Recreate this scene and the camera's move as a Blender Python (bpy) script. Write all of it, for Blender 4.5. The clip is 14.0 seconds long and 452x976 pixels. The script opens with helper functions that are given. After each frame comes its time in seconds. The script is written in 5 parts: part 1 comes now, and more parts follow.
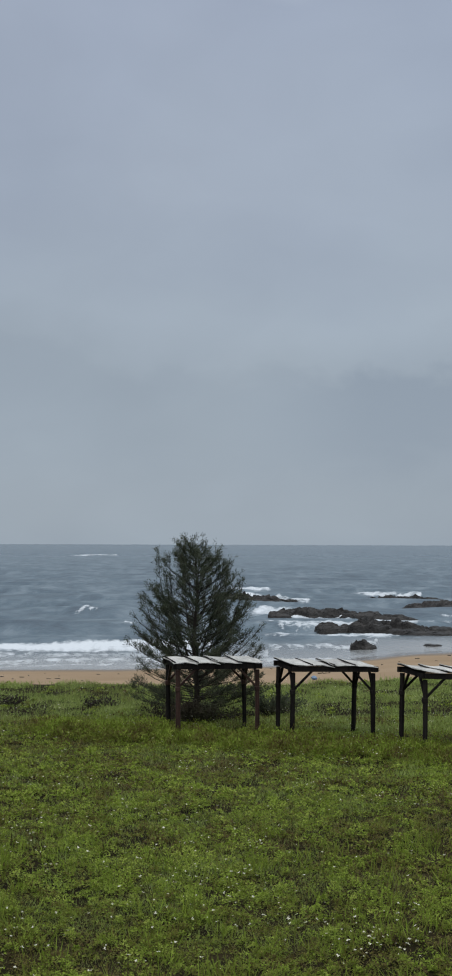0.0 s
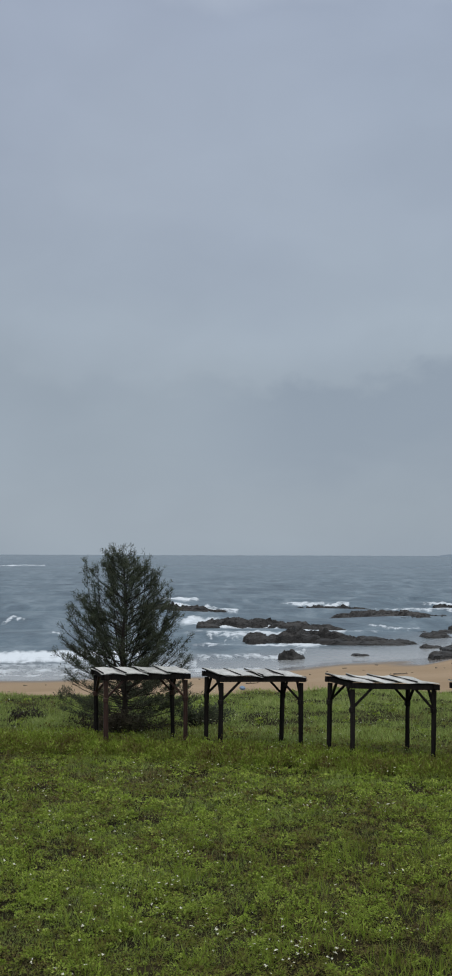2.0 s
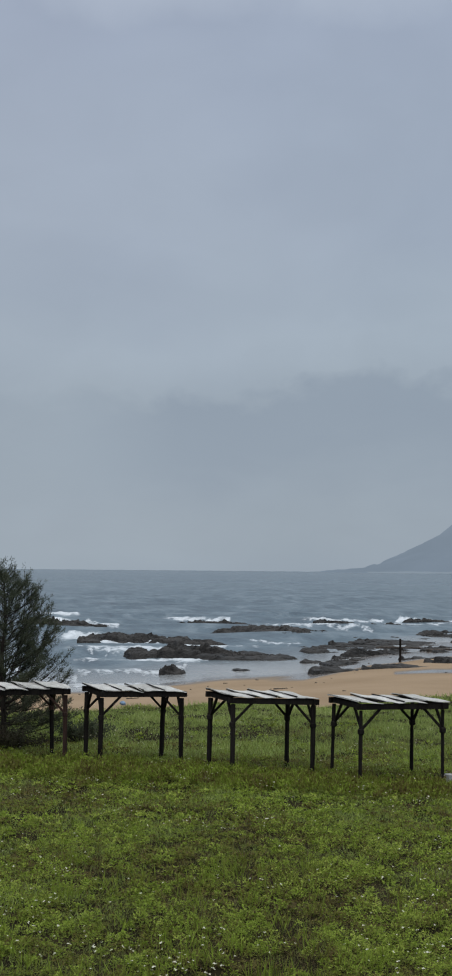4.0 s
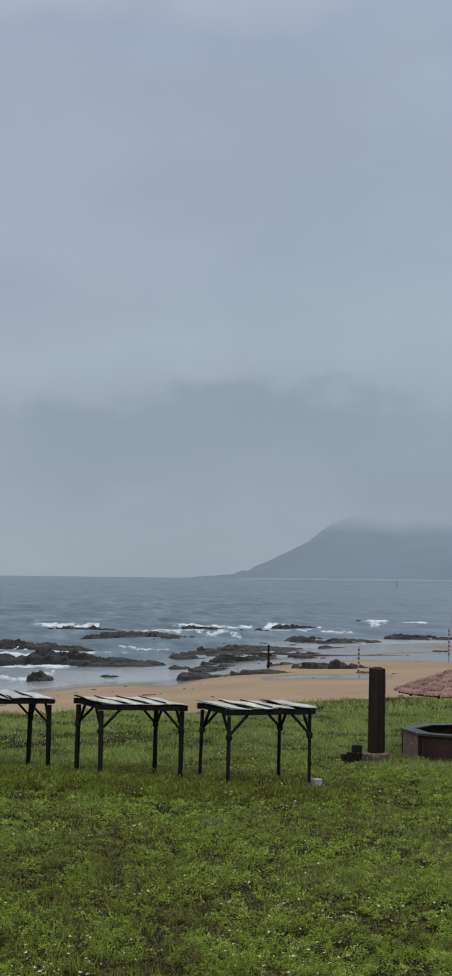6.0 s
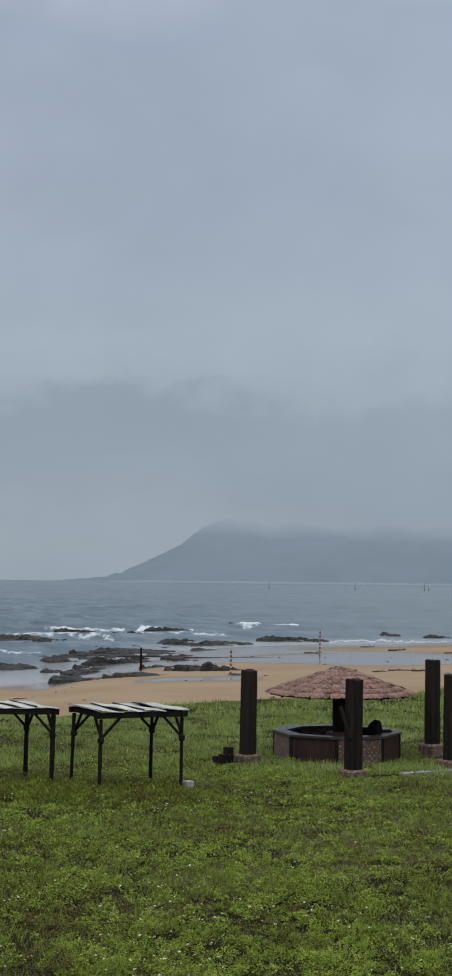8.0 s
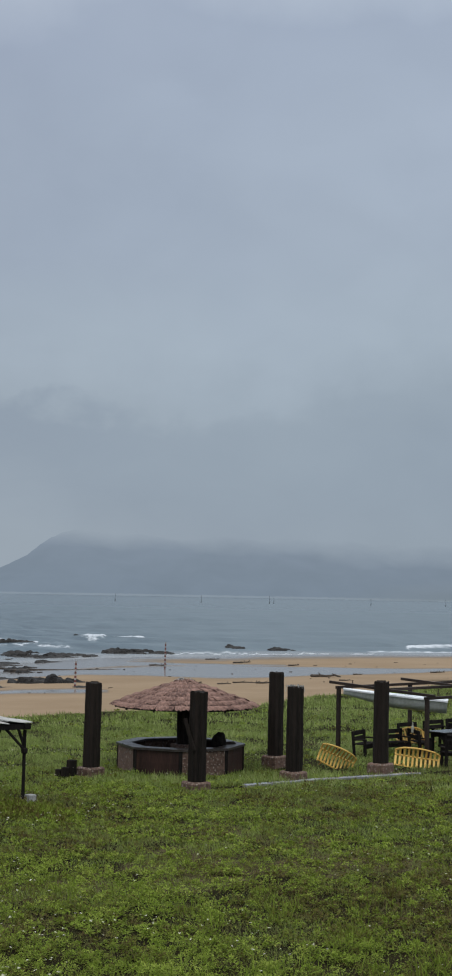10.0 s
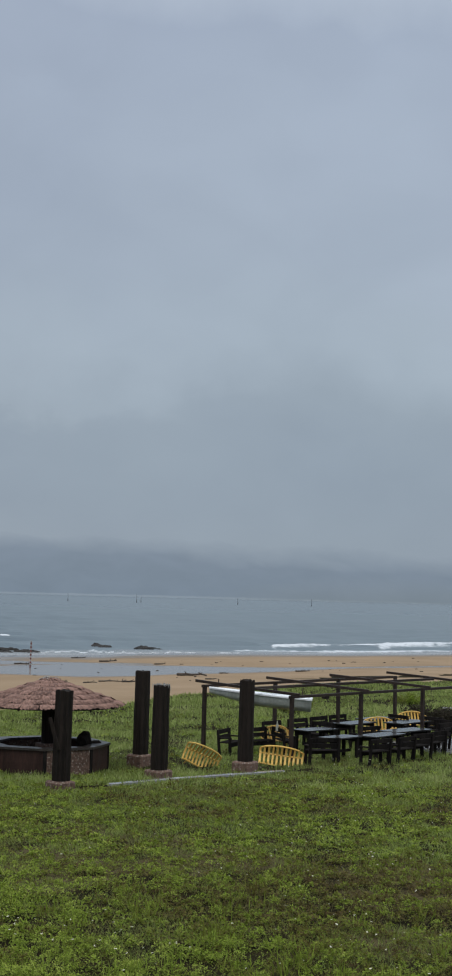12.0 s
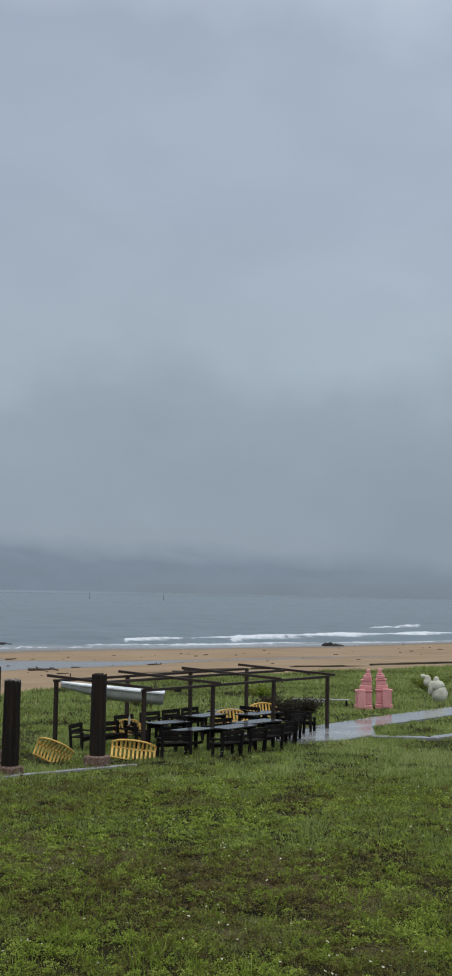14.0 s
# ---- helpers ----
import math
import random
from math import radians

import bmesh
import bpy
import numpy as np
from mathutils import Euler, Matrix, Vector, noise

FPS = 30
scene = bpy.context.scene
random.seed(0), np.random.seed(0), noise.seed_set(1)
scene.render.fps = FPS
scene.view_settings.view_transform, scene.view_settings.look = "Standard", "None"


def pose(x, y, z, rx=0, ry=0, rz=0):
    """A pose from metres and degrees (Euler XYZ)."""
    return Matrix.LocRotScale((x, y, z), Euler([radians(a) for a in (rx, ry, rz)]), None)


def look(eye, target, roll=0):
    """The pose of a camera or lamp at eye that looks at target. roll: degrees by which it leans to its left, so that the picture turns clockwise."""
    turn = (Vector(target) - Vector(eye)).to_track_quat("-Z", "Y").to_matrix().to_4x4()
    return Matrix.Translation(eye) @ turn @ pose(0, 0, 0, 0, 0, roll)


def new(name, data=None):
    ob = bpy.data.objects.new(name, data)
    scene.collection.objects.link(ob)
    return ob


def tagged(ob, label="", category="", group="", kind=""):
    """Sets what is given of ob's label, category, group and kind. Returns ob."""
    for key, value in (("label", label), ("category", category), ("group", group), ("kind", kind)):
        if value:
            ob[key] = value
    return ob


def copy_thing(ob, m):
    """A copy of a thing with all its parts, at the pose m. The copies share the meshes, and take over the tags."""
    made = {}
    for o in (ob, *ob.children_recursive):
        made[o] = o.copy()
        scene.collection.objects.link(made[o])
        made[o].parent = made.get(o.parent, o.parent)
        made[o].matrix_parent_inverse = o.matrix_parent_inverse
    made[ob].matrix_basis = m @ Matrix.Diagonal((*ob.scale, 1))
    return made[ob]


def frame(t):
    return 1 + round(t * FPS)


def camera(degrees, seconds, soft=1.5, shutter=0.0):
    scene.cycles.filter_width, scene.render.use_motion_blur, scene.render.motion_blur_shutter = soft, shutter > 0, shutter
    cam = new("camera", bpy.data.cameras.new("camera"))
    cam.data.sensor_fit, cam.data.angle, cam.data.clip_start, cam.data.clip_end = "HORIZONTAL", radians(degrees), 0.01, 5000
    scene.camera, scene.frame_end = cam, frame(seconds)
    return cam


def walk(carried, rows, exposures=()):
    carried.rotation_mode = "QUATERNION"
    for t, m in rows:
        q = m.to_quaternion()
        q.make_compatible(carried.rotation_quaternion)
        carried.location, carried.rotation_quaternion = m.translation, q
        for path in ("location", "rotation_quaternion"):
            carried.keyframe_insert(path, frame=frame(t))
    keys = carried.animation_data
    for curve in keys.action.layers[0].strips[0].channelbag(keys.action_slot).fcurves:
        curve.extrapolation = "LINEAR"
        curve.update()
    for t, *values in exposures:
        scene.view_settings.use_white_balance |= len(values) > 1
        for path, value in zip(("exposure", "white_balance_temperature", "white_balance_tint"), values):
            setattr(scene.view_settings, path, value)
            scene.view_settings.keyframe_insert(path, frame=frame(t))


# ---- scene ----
cam = camera(18.33, 14.0, 2.2)
EYE = 5.6
# seconds, yaw, pitch, roll: the camera turns where it stands
ROWS = [
    (0.0, 0.0, 2.239, -0.191), (0.5, -0.446, 2.282, -0.16), (1.0, -1.078, 2.321, -0.14), (1.5, -1.909, 2.434, -0.165),
    (2.0, -2.919, 2.666, -0.18), (2.5, -4.025, 2.901, -0.259), (5.0, -10.371, 3.515, -0.613), (5.5, -11.699, 3.595, -0.641),
    (6.0, -13.054, 3.602, -0.7), (6.5, -14.336, 3.642, -0.71), (7.0, -15.55, 3.679, -0.679), (7.5, -16.823, 3.704, -0.65),
    (8.0, -18.239, 3.766, -0.657), (8.5, -19.826, 3.965, -0.721), (9.0, -21.516, 4.154, -0.848), (11.5, -28.492, 4.405, -1.308),
    (12.0, -29.914, 4.411, -1.38), (12.5, -31.446, 4.364, -1.237), (13.0, -32.909, 4.356, -1.164), (13.5, -34.407, 4.333, -1.074),
    (14.0, -35.936, 4.265, -0.927),
]
walk(cam, [(t, pose(0, 0, EYE, 90 + pitch, roll, yaw)) for t, yaw, pitch, roll in ROWS])
SEA = -1.5


# ---- light: overcast sky, a soft sun behind thick cloud ----
def sky():
    w = bpy.data.worlds.new("sky")
    scene.world = w
    w.use_nodes = True
    t = w.node_tree
    t.nodes.clear()
    N, L = t.nodes.new, t.links.new
    co = N("ShaderNodeTexCoord")
    sep = N("ShaderNodeSeparateXYZ")
    L(co.outputs["Generated"], sep.inputs[0])
    warp = N("ShaderNodeTexNoise")
    warp.inputs["Scale"].default_value = 5.0
    warp.inputs["Detail"].default_value = 6.0
    L(co.outputs["Generated"], warp.inputs["Vector"])
    lift = N("ShaderNodeMath")
    lift.operation = "MULTIPLY_ADD"
    lift.inputs[1].default_value = 0.16
    L(warp.outputs["Fac"], lift.inputs[0])
    low = N("ShaderNodeMath")
    low.operation = "SUBTRACT"
    low.inputs[1].default_value = 0.08
    L(sep.outputs["Z"], lift.inputs[2])
    L(lift.outputs[0], low.inputs[0])
    high = low.outputs[0]

    def cloud(scale, zs, detail, dist=0.3, off=0.0):
        m = N("ShaderNodeMapping")
        m.inputs["Scale"].default_value = (1, 1, zs)
        m.inputs["Location"].default_value = (off, off * 0.7, 0)
        n = N("ShaderNodeTexNoise")
        n.inputs["Scale"].default_value = scale
        n.inputs["Detail"].default_value = detail
        n.inputs["Roughness"].default_value = 0.5
        n.inputs["Distortion"].default_value = dist
        L(co.outputs["Generated"], m.inputs[0])
        L(m.outputs[0], n.inputs["Vector"])
        return n.outputs["Fac"]

    def ramp(src, stops):
        r = N("ShaderNodeValToRGB")
        e = r.color_ramp.elements
        while len(e) < len(stops):
            e.new(0.5)
        for k, (p, c) in zip(e, stops):
            k.position, k.color = p, (*c, 1)
        L(src, r.inputs[0])
        return r.outputs[0]

    def mix(kind, f, a, b):
        m = N("ShaderNodeMix")
        m.data_type, m.blend_type = "RGBA", kind
        if isinstance(f, float):
            m.inputs[0].default_value = f
        else:
            L(f, m.inputs[0])
        L(a, m.inputs[6])
        L(b, m.inputs[7])
        return m.outputs[2]

    # the overcast's own gradient: pale grey at the horizon, blue-grey above, brighter overhead
    base = ramp(high, [(0.0, (0.305, 0.362, 0.425)), (0.05, (0.306, 0.36, 0.425)), (0.13, (0.322, 0.376, 0.438)), (0.17, (0.365, 0.424, 0.496)), (0.23, (0.355, 0.41, 0.495)),
                                   (0.38, (0.35, 0.405, 0.51)), (0.6, (0.85, 0.92, 1.0)), (1.0, (1.7, 1.78, 1.85))])
    big = ramp(cloud(3.4, 1.6, 3.0, 0.3), [(0.34, (0.94, 0.945, 0.955)), (0.66, (1.06, 1.055, 1.045))])
    fine = ramp(cloud(11.0, 1.7, 6.0, 0.4, 3.1), [(0.35, (0.978, 0.978, 0.98)), (0.65, (1.02, 1.02, 1.02))])
    c = mix("MULTIPLY", 1.0, base, big)
    c = mix("MULTIPLY", 1.0, c, fine)
    # a low bank of darker cloud with a billowing top, over the headland and the reef
    billow = N("ShaderNodeMath")
    billow.operation = "MULTIPLY_ADD"
    billow.inputs[1].default_value = 0.06
    L(cloud(21.0, 1.8, 7.0, 0.25, 1.7), billow.inputs[0])
    L(high, billow.inputs[2])
    bank = ramp(billow.outputs[0], [(0.03, (0.1, 0.1, 0.1)), (0.07, (0.45, 0.45, 0.45)), (0.105, (1, 1, 1)), (0.158, (0.95, 0.95, 0.95)), (0.172, (0, 0, 0))])
    shape = ramp(cloud(6.0, 2.2, 7.0, 0.35, 7.3), [(0.3, (0.55, 0.55, 0.55)), (0.55, (1, 1, 1))])
    reach = ramp(sep.outputs["X"], [(0.0, (0.35, 0.35, 0.35)), (0.1, (1, 1, 1)), (0.3, (0.9, 0.9, 0.9)), (0.44, (0.3, 0.3, 0.3)), (0.55, (0.1, 0.1, 0.1))])
    f = mix("MULTIPLY", 1.0, mix("MULTIPLY", 1.0, bank, shape), reach)
    dark = N("ShaderNodeRGB")
    dark.outputs[0].default_value = (0.252, 0.302, 0.374, 1)
    bw = N("ShaderNodeMath")
    bw.operation = "MULTIPLY"
    bw.inputs[1].default_value = 0.72
    L(f, bw.inputs[0])
    c = mix("MIX", bw.outputs[0], c, dark.outputs[0])
    # rain to the right: the low air darker there, the high cloud thinner
    side_low = ramp(sep.outputs["X"], [(0.05, (1.1, 1.095, 1.085)), (0.22, (1.03, 1.03, 1.03)), (0.42, (0.88, 0.905, 0.935)), (0.8, (0.83, 0.865, 0.905))])
    side_high = ramp(sep.outputs["X"], [(0.0, (0.98, 0.98, 0.98)), (0.35, (1.02, 1.035, 1.03)), (0.65, (1.09, 1.11, 1.09))])
    where = ramp(high, [(0.06, (0, 0, 0)), (0.2, (1, 1, 1))])
    c = mix("MULTIPLY", 1.0, c, mix("MIX", where, side_low, side_high))
    nish = N("ShaderNodeTexSky")
    nish.sky_type, nish.sun_disc = "NISHITA", False
    nish.sun_elevation, nish.sun_rotation = radians(55), radians(200)
    s1 = N("ShaderNodeBackground")
    s1.inputs[1].default_value = 0.94
    L(c, s1.inputs[0])
    s2 = N("ShaderNodeBackground")
    s2.inputs[1].default_value = 0.006
    L(nish.outputs[0], s2.inputs[0])
    add = N("ShaderNodeAddShader")
    L(s1.outputs[0], add.inputs[0])
    L(s2.outputs[0], add.inputs[1])
    out = N("ShaderNodeOutputWorld")
    L(add.outputs[0], out.inputs[0])


sky()
sun = new("sun", bpy.data.lights.new("sun", "SUN"))
sun.data.energy, sun.data.angle, sun.data.color = 0.8, radians(40), (1, 0.97, 0.93)
sun.matrix_world = look((0, 0, 0), (0.25, 0.5, -1.0))
scene.view_settings.exposure = 0.0


# ---- materials ----
class Nodes:
    """Short hand for building a node material."""

    def __init__(self, name):
        self.m = bpy.data.materials.new(name)
        self.m.use_nodes = True
        self.t = self.m.node_tree
        self.b = self.t.nodes["Principled BSDF"]
        self.co = self.t.nodes.new("ShaderNodeTexCoord").outputs["Object"]

    def node(self, kind, **kw):
        n = self.t.nodes.new("ShaderNode" + kind)
        for k, v in kw.items():
            n.inputs[k].default_value = v
        return n

    def link(self, a, b):
        self.t.links.new(a, b)

    def noise(self, scale, detail=4.0, stretch=(1, 1, 1), rough=0.55, dist=0.0):
        mp = self.node("Mapping", Scale=stretch)
        self.link(self.co, mp.inputs[0])
        n = self.node("TexNoise", Scale=scale, Detail=detail, Roughness=rough, Distortion=dist)
        self.link(mp.outputs[0], n.inputs["Vector"])
        return n.outputs["Fac"]

    def attr(self, name):
        n = self.t.nodes.new("ShaderNodeAttribute")
        n.attribute_name = name
        return n.outputs["Fac"]

    def ramp(self, src, stops):
        r = self.t.nodes.new("ShaderNodeValToRGB")
        e = r.color_ramp.elements
        while len(e) < len(stops):
            e.new(0.5)
        for k, (p, c) in zip(e, stops):
            k.position = p
            k.color = (*c, 1) if isinstance(c, tuple) else (c, c, c, 1)
        self.link(src, r.inputs[0])
        return r.outputs[0]

    def mix(self, f, a, b, kind="MIX"):
        m = self.t.nodes.new("ShaderNodeMix")
        m.data_type, m.blend_type = "RGBA", kind
        for v, i in ((f, 0), (a, 6), (b, 7)):
            if isinstance(v, (float, int)):
                m.inputs[i].default_value = v if i == 0 else (v, v, v, 1)
            elif isinstance(v, tuple):
                m.inputs[i].default_value = (*v, 1)
            else:
                self.link(v, m.inputs[i])
        return m.outputs[2]

    def math(self, op, a, b):
        m = self.t.nodes.new("ShaderNodeMath")
        m.operation = op
        for v, i in ((a, 0), (b, 1)):
            if isinstance(v, (float, int)):
                m.inputs[i].default_value = v
            else:
                self.link(v, m.inputs[i])
        return m.outputs[0]

    def bump(self, src, strength, distance):
        n = self.node("Bump", Strength=strength, Distance=distance)
        self.link(src, n.inputs["Height"])
        self.link(n.outputs[0], self.b.inputs["Normal"])

    def set(self, color=None, rough=None, **kw):
        for k, v in (("Base Color", color), ("Roughness", rough), *kw.items()):
            if v is None:
                continue
            if isinstance(v, (float, int)):
                self.b.inputs[k].default_value = v
            elif isinstance(v, tuple):
                self.b.inputs[k].default_value = (*v, 1)
            else:
                self.link(v, self.b.inputs[k])
        return self.m


def weathered(name, dark, light, scale=4.0, stretch=(1, 1, 1), rough=0.6, relief=0.01, spots=None, shine=0.25):
    """Worn surface: two scales of variation, relief, optional specks."""
    n = Nodes(name)
    info = n.t.nodes.new("ShaderNodeObjectInfo").outputs["Random"]
    a, b = n.noise(scale, 6.0, stretch), n.noise(scale * 7, 5.0, stretch)
    f = n.math("ADD", n.math("MULTIPLY", a, 0.6), n.math("MULTIPLY", b, 0.4))
    f = n.math("ADD", f, n.math("MULTIPLY", n.math("SUBTRACT", info, 0.5), 0.12))
    c = n.ramp(f, [(0.36, dark), (0.64, light)])
    if spots:
        c = n.mix(n.ramp(n.noise(spots[0], 3.0), [(0.58, 0.0), (0.68, 1.0)]), c, spots[1])
    n.bump(b, 0.6, relief)
    r = n.ramp(a, [(0.3, max(rough - 0.12, 0)), (0.7, min(rough + 0.12, 1))])
    n.b.inputs["Specular IOR Level"].default_value = shine
    return n.set(c, r)


def ground_material():
    """Beach sand, from dry to wet and to standing films of water, and the soil under the grass."""
    n = Nodes("sand")
    wet, soil = n.attr("wet"), n.attr("soil")
    rag = n.noise(0.22, 5.0, (1, 1, 1), 0.6, 0.8)
    w = n.math("ADD", wet, n.math("MULTIPLY", n.math("SUBTRACT", rag, 0.5), 0.5))
    big, grain = n.noise(0.12, 5.0), n.noise(14.0, 4.0)
    dry = n.ramp(big, [(0.3, (0.235, 0.165, 0.1)), (0.7, (0.31, 0.225, 0.145))])
    dry = n.mix(n.ramp(grain, [(0.35, 0.25), (0.65, 0.0)]), dry, (0.2, 0.13, 0.075))
    damp = (0.14, 0.108, 0.078)
    film = (0.17, 0.152, 0.138)
    c = n.mix(n.ramp(w, [(0.2, 0.0), (0.5, 1.0)]), dry, damp)
    c = n.mix(n.ramp(w, [(0.6, 0.0), (0.72, 1.0)]), c, film)
    earth = n.ramp(n.noise(0.8, 6.0), [(0.32, (0.011, 0.009, 0.005)), (0.52, (0.018, 0.015, 0.007)), (0.74, (0.036, 0.027, 0.013))])
    tan = n.ramp(n.noise(9.0, 5.0), [(0.35, (0.05, 0.042, 0.02)), (0.7, (0.19, 0.15, 0.08))])
    earth = n.mix(n.attr("worn"), earth, tan)
    c = n.mix(n.ramp(soil, [(0.4, 0.0), (0.6, 1.0)]), c, earth)
    r = n.ramp(w, [(0.2, 0.9), (0.5, 0.55), (0.66, 0.2), (0.75, 0.15)])
    r = n.mix(n.ramp(soil, [(0.4, 0.0), (0.6, 1.0)]), r, 0.95)
    b = n.node("Bump", Distance=0.05)
    n.link(n.ramp(w, [(0.3, 0.7), (0.68, 0.02)]), b.inputs["Strength"])
    n.link(n.noise(2.5, 6.0), b.inputs["Height"])
    n.link(b.outputs[0], n.b.inputs["Normal"])
    sp = n.mix(n.ramp(soil, [(0.4, 0.0), (0.6, 1.0)]), n.ramp(w, [(0.3, 0.12), (0.66, 0.5)]), 0.03)
    n.link(sp, n.b.inputs["Specular IOR Level"])
    return n.set(c, r)


def sea_material():
    n = Nodes("sea_water")
    foam, shal, calm = n.attr("foam"), n.attr("shallow"), n.attr("calm")
    wavelets = n.noise(0.34, 5.0, (1, 0.4, 1), 0.62, 0.15)
    swells = n.noise(0.05, 4.0, (0.8, 0.5, 1), 0.6)
    chop = n.math("ADD", wavelets, n.math("MULTIPLY", swells, 1.2))
    # wave light and shade painted into the water colour, following the bump's noise
    tone = n.math("ADD", n.math("MULTIPLY", wavelets, 0.78), n.math("MULTIPLY", swells, 0.22))
    deep = n.ramp(tone, [(0.38, (0.02, 0.043, 0.06)), (0.5, (0.05, 0.084, 0.106)), (0.62, (0.115, 0.152, 0.176))])
    lee = n.attr("lee")
    deep = n.mix(n.math("MULTIPLY", lee, 0.75), deep, (0.095, 0.128, 0.145))
    c = n.mix(shal, deep, (0.27, 0.262, 0.25))
    lace = n.noise(1.3, 9.0, (0.9, 0.35, 1), 0.75, 0.9)
    f = n.math("ADD", foam, n.math("MULTIPLY", n.math("SUBTRACT", lace, 0.5), 2.0))
    k = n.ramp(f, [(0.42, 0.0), (0.68, 0.7), (1.0, 1.0)])
    c = n.mix(k, c, (0.56, 0.59, 0.62))
    b = n.node("Bump", Distance=0.5)
    n.link(n.math("MULTIPLY", n.ramp(calm, [(0.0, 0.6), (0.6, 0.3), (1.0, 0.12)]), n.math("SUBTRACT", 1.0, n.math("MULTIPLY", lee, 0.7))), b.inputs["Strength"])
    n.link(chop, b.inputs["Height"])
    n.link(b.outputs[0], n.b.inputs["Normal"])
    r = n.mix(k, n.mix(shal, n.ramp(calm, [(0.0, 0.32), (1.0, 0.24)]), 0.16), 0.9)
    return n.set(c, r, IOR=1.33)


def leaf_material(name, tones, thick=0.25):
    """Foliage: patches of tone over metres, each leaf a little different, some light through the blade."""
    n = Nodes(name)
    geo = n.t.nodes.new("ShaderNodeNewGeometry").outputs["Random Per Island"]
    big, mid = n.noise(0.16, 4.0), n.noise(1.3, 4.0)
    f = n.math("ADD", n.math("MULTIPLY", big, 0.5), n.math("MULTIPLY", mid, 0.5))
    f = n.math("ADD", f, n.math("MULTIPLY", n.math("SUBTRACT", geo, 0.5), 0.22))
    f = n.math("ADD", f, n.attr("tone"))
    c = n.ramp(f, [(0.25 + 0.5 * i / (len(tones) - 1), t) for i, t in enumerate(tones)])
    n.set(c, 0.75)
    n.b.inputs["Specular IOR Level"].default_value = 0.12
    tr = n.t.nodes.new("ShaderNodeBsdfTranslucent")
    n.link(c, tr.inputs[0])
    mx = n.node("MixShader", Fac=thick)
    n.link(n.b.outputs[0], mx.inputs[1])
    n.link(tr.outputs[0], mx.inputs[2])
    n.link(mx.outputs[0], n.t.nodes["Material Output"].inputs[0])
    return n.m


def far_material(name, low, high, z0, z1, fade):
    """Distant land: a plain glowing backdrop, sea mist painted into its colour, that thins out into the cloud at its
    top.
    """
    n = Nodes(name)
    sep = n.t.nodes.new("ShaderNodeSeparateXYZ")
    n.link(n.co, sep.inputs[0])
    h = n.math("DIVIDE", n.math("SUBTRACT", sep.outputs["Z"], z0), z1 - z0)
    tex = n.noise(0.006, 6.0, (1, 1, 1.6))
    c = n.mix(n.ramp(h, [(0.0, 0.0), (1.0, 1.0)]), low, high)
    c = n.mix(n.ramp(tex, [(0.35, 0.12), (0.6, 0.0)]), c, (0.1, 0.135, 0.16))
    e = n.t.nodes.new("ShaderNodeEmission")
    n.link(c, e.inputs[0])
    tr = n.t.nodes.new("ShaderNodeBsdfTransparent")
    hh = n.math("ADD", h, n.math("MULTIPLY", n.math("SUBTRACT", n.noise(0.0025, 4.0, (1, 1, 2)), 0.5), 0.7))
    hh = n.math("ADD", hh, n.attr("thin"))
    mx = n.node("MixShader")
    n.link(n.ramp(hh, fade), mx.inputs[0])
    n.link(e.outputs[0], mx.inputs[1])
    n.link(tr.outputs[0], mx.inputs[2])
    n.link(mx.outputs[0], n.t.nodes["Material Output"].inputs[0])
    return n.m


M_GROUND, M_SEA = ground_material(), sea_material()
M_GRASS = leaf_material("weeds", [(0.09, 0.066, 0.027), (0.14, 0.13, 0.03), (0.155, 0.205, 0.029), (0.205, 0.285, 0.035), (0.3, 0.355, 0.068)])
M_SWARD = leaf_material("long_grass", [(0.145, 0.122, 0.06), (0.18, 0.19, 0.063), (0.188, 0.246, 0.063), (0.245, 0.315, 0.086), (0.34, 0.37, 0.145)], 0.32)
M_NEEDLE = leaf_material("casuarina_needles", [(0.052, 0.055, 0.038), (0.075, 0.09, 0.056), (0.13, 0.12, 0.08)], 0.25)
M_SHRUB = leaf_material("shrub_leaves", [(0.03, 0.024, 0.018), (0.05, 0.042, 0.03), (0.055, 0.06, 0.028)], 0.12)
M_PETAL = weathered("white_petals", (0.46, 0.45, 0.33), (0.64, 0.63, 0.5), 30, rough=0.7, relief=0.001)
M_BARK = weathered("bark", (0.02, 0.016, 0.012), (0.05, 0.04, 0.032), 6, (1, 1, 0.3), 0.85, 0.02)
M_TIMBER = weathered("black_stained_timber", (0.008, 0.007, 0.007), (0.026, 0.022, 0.02), 5, (1, 1, 0.15), 0.85, 0.01, shine=0.04)
M_REDWOOD = weathered("reddish_worn_timber", (0.02, 0.01, 0.008), (0.06, 0.03, 0.023), 5, (1, 1, 0.15), 0.6, 0.01)
M_BOARD = weathered("bleached_roof_board", (0.26, 0.25, 0.23), (0.56, 0.55, 0.52), 3, (3, 0.4, 1), 0.6, 0.004)
M_PILE = weathered("tarred_timber_pile", (0.007, 0.006, 0.005), (0.03, 0.023, 0.019), 4, (2.2, 2.2, 0.14), 0.8, 0.03, shine=0.1)
M_PEBBLE = weathered("exposed_pebble_concrete", (0.06, 0.035, 0.026), (0.2, 0.125, 0.095), 9, rough=0.7, relief=0.02, spots=(16.0, (0.38, 0.33, 0.28)))
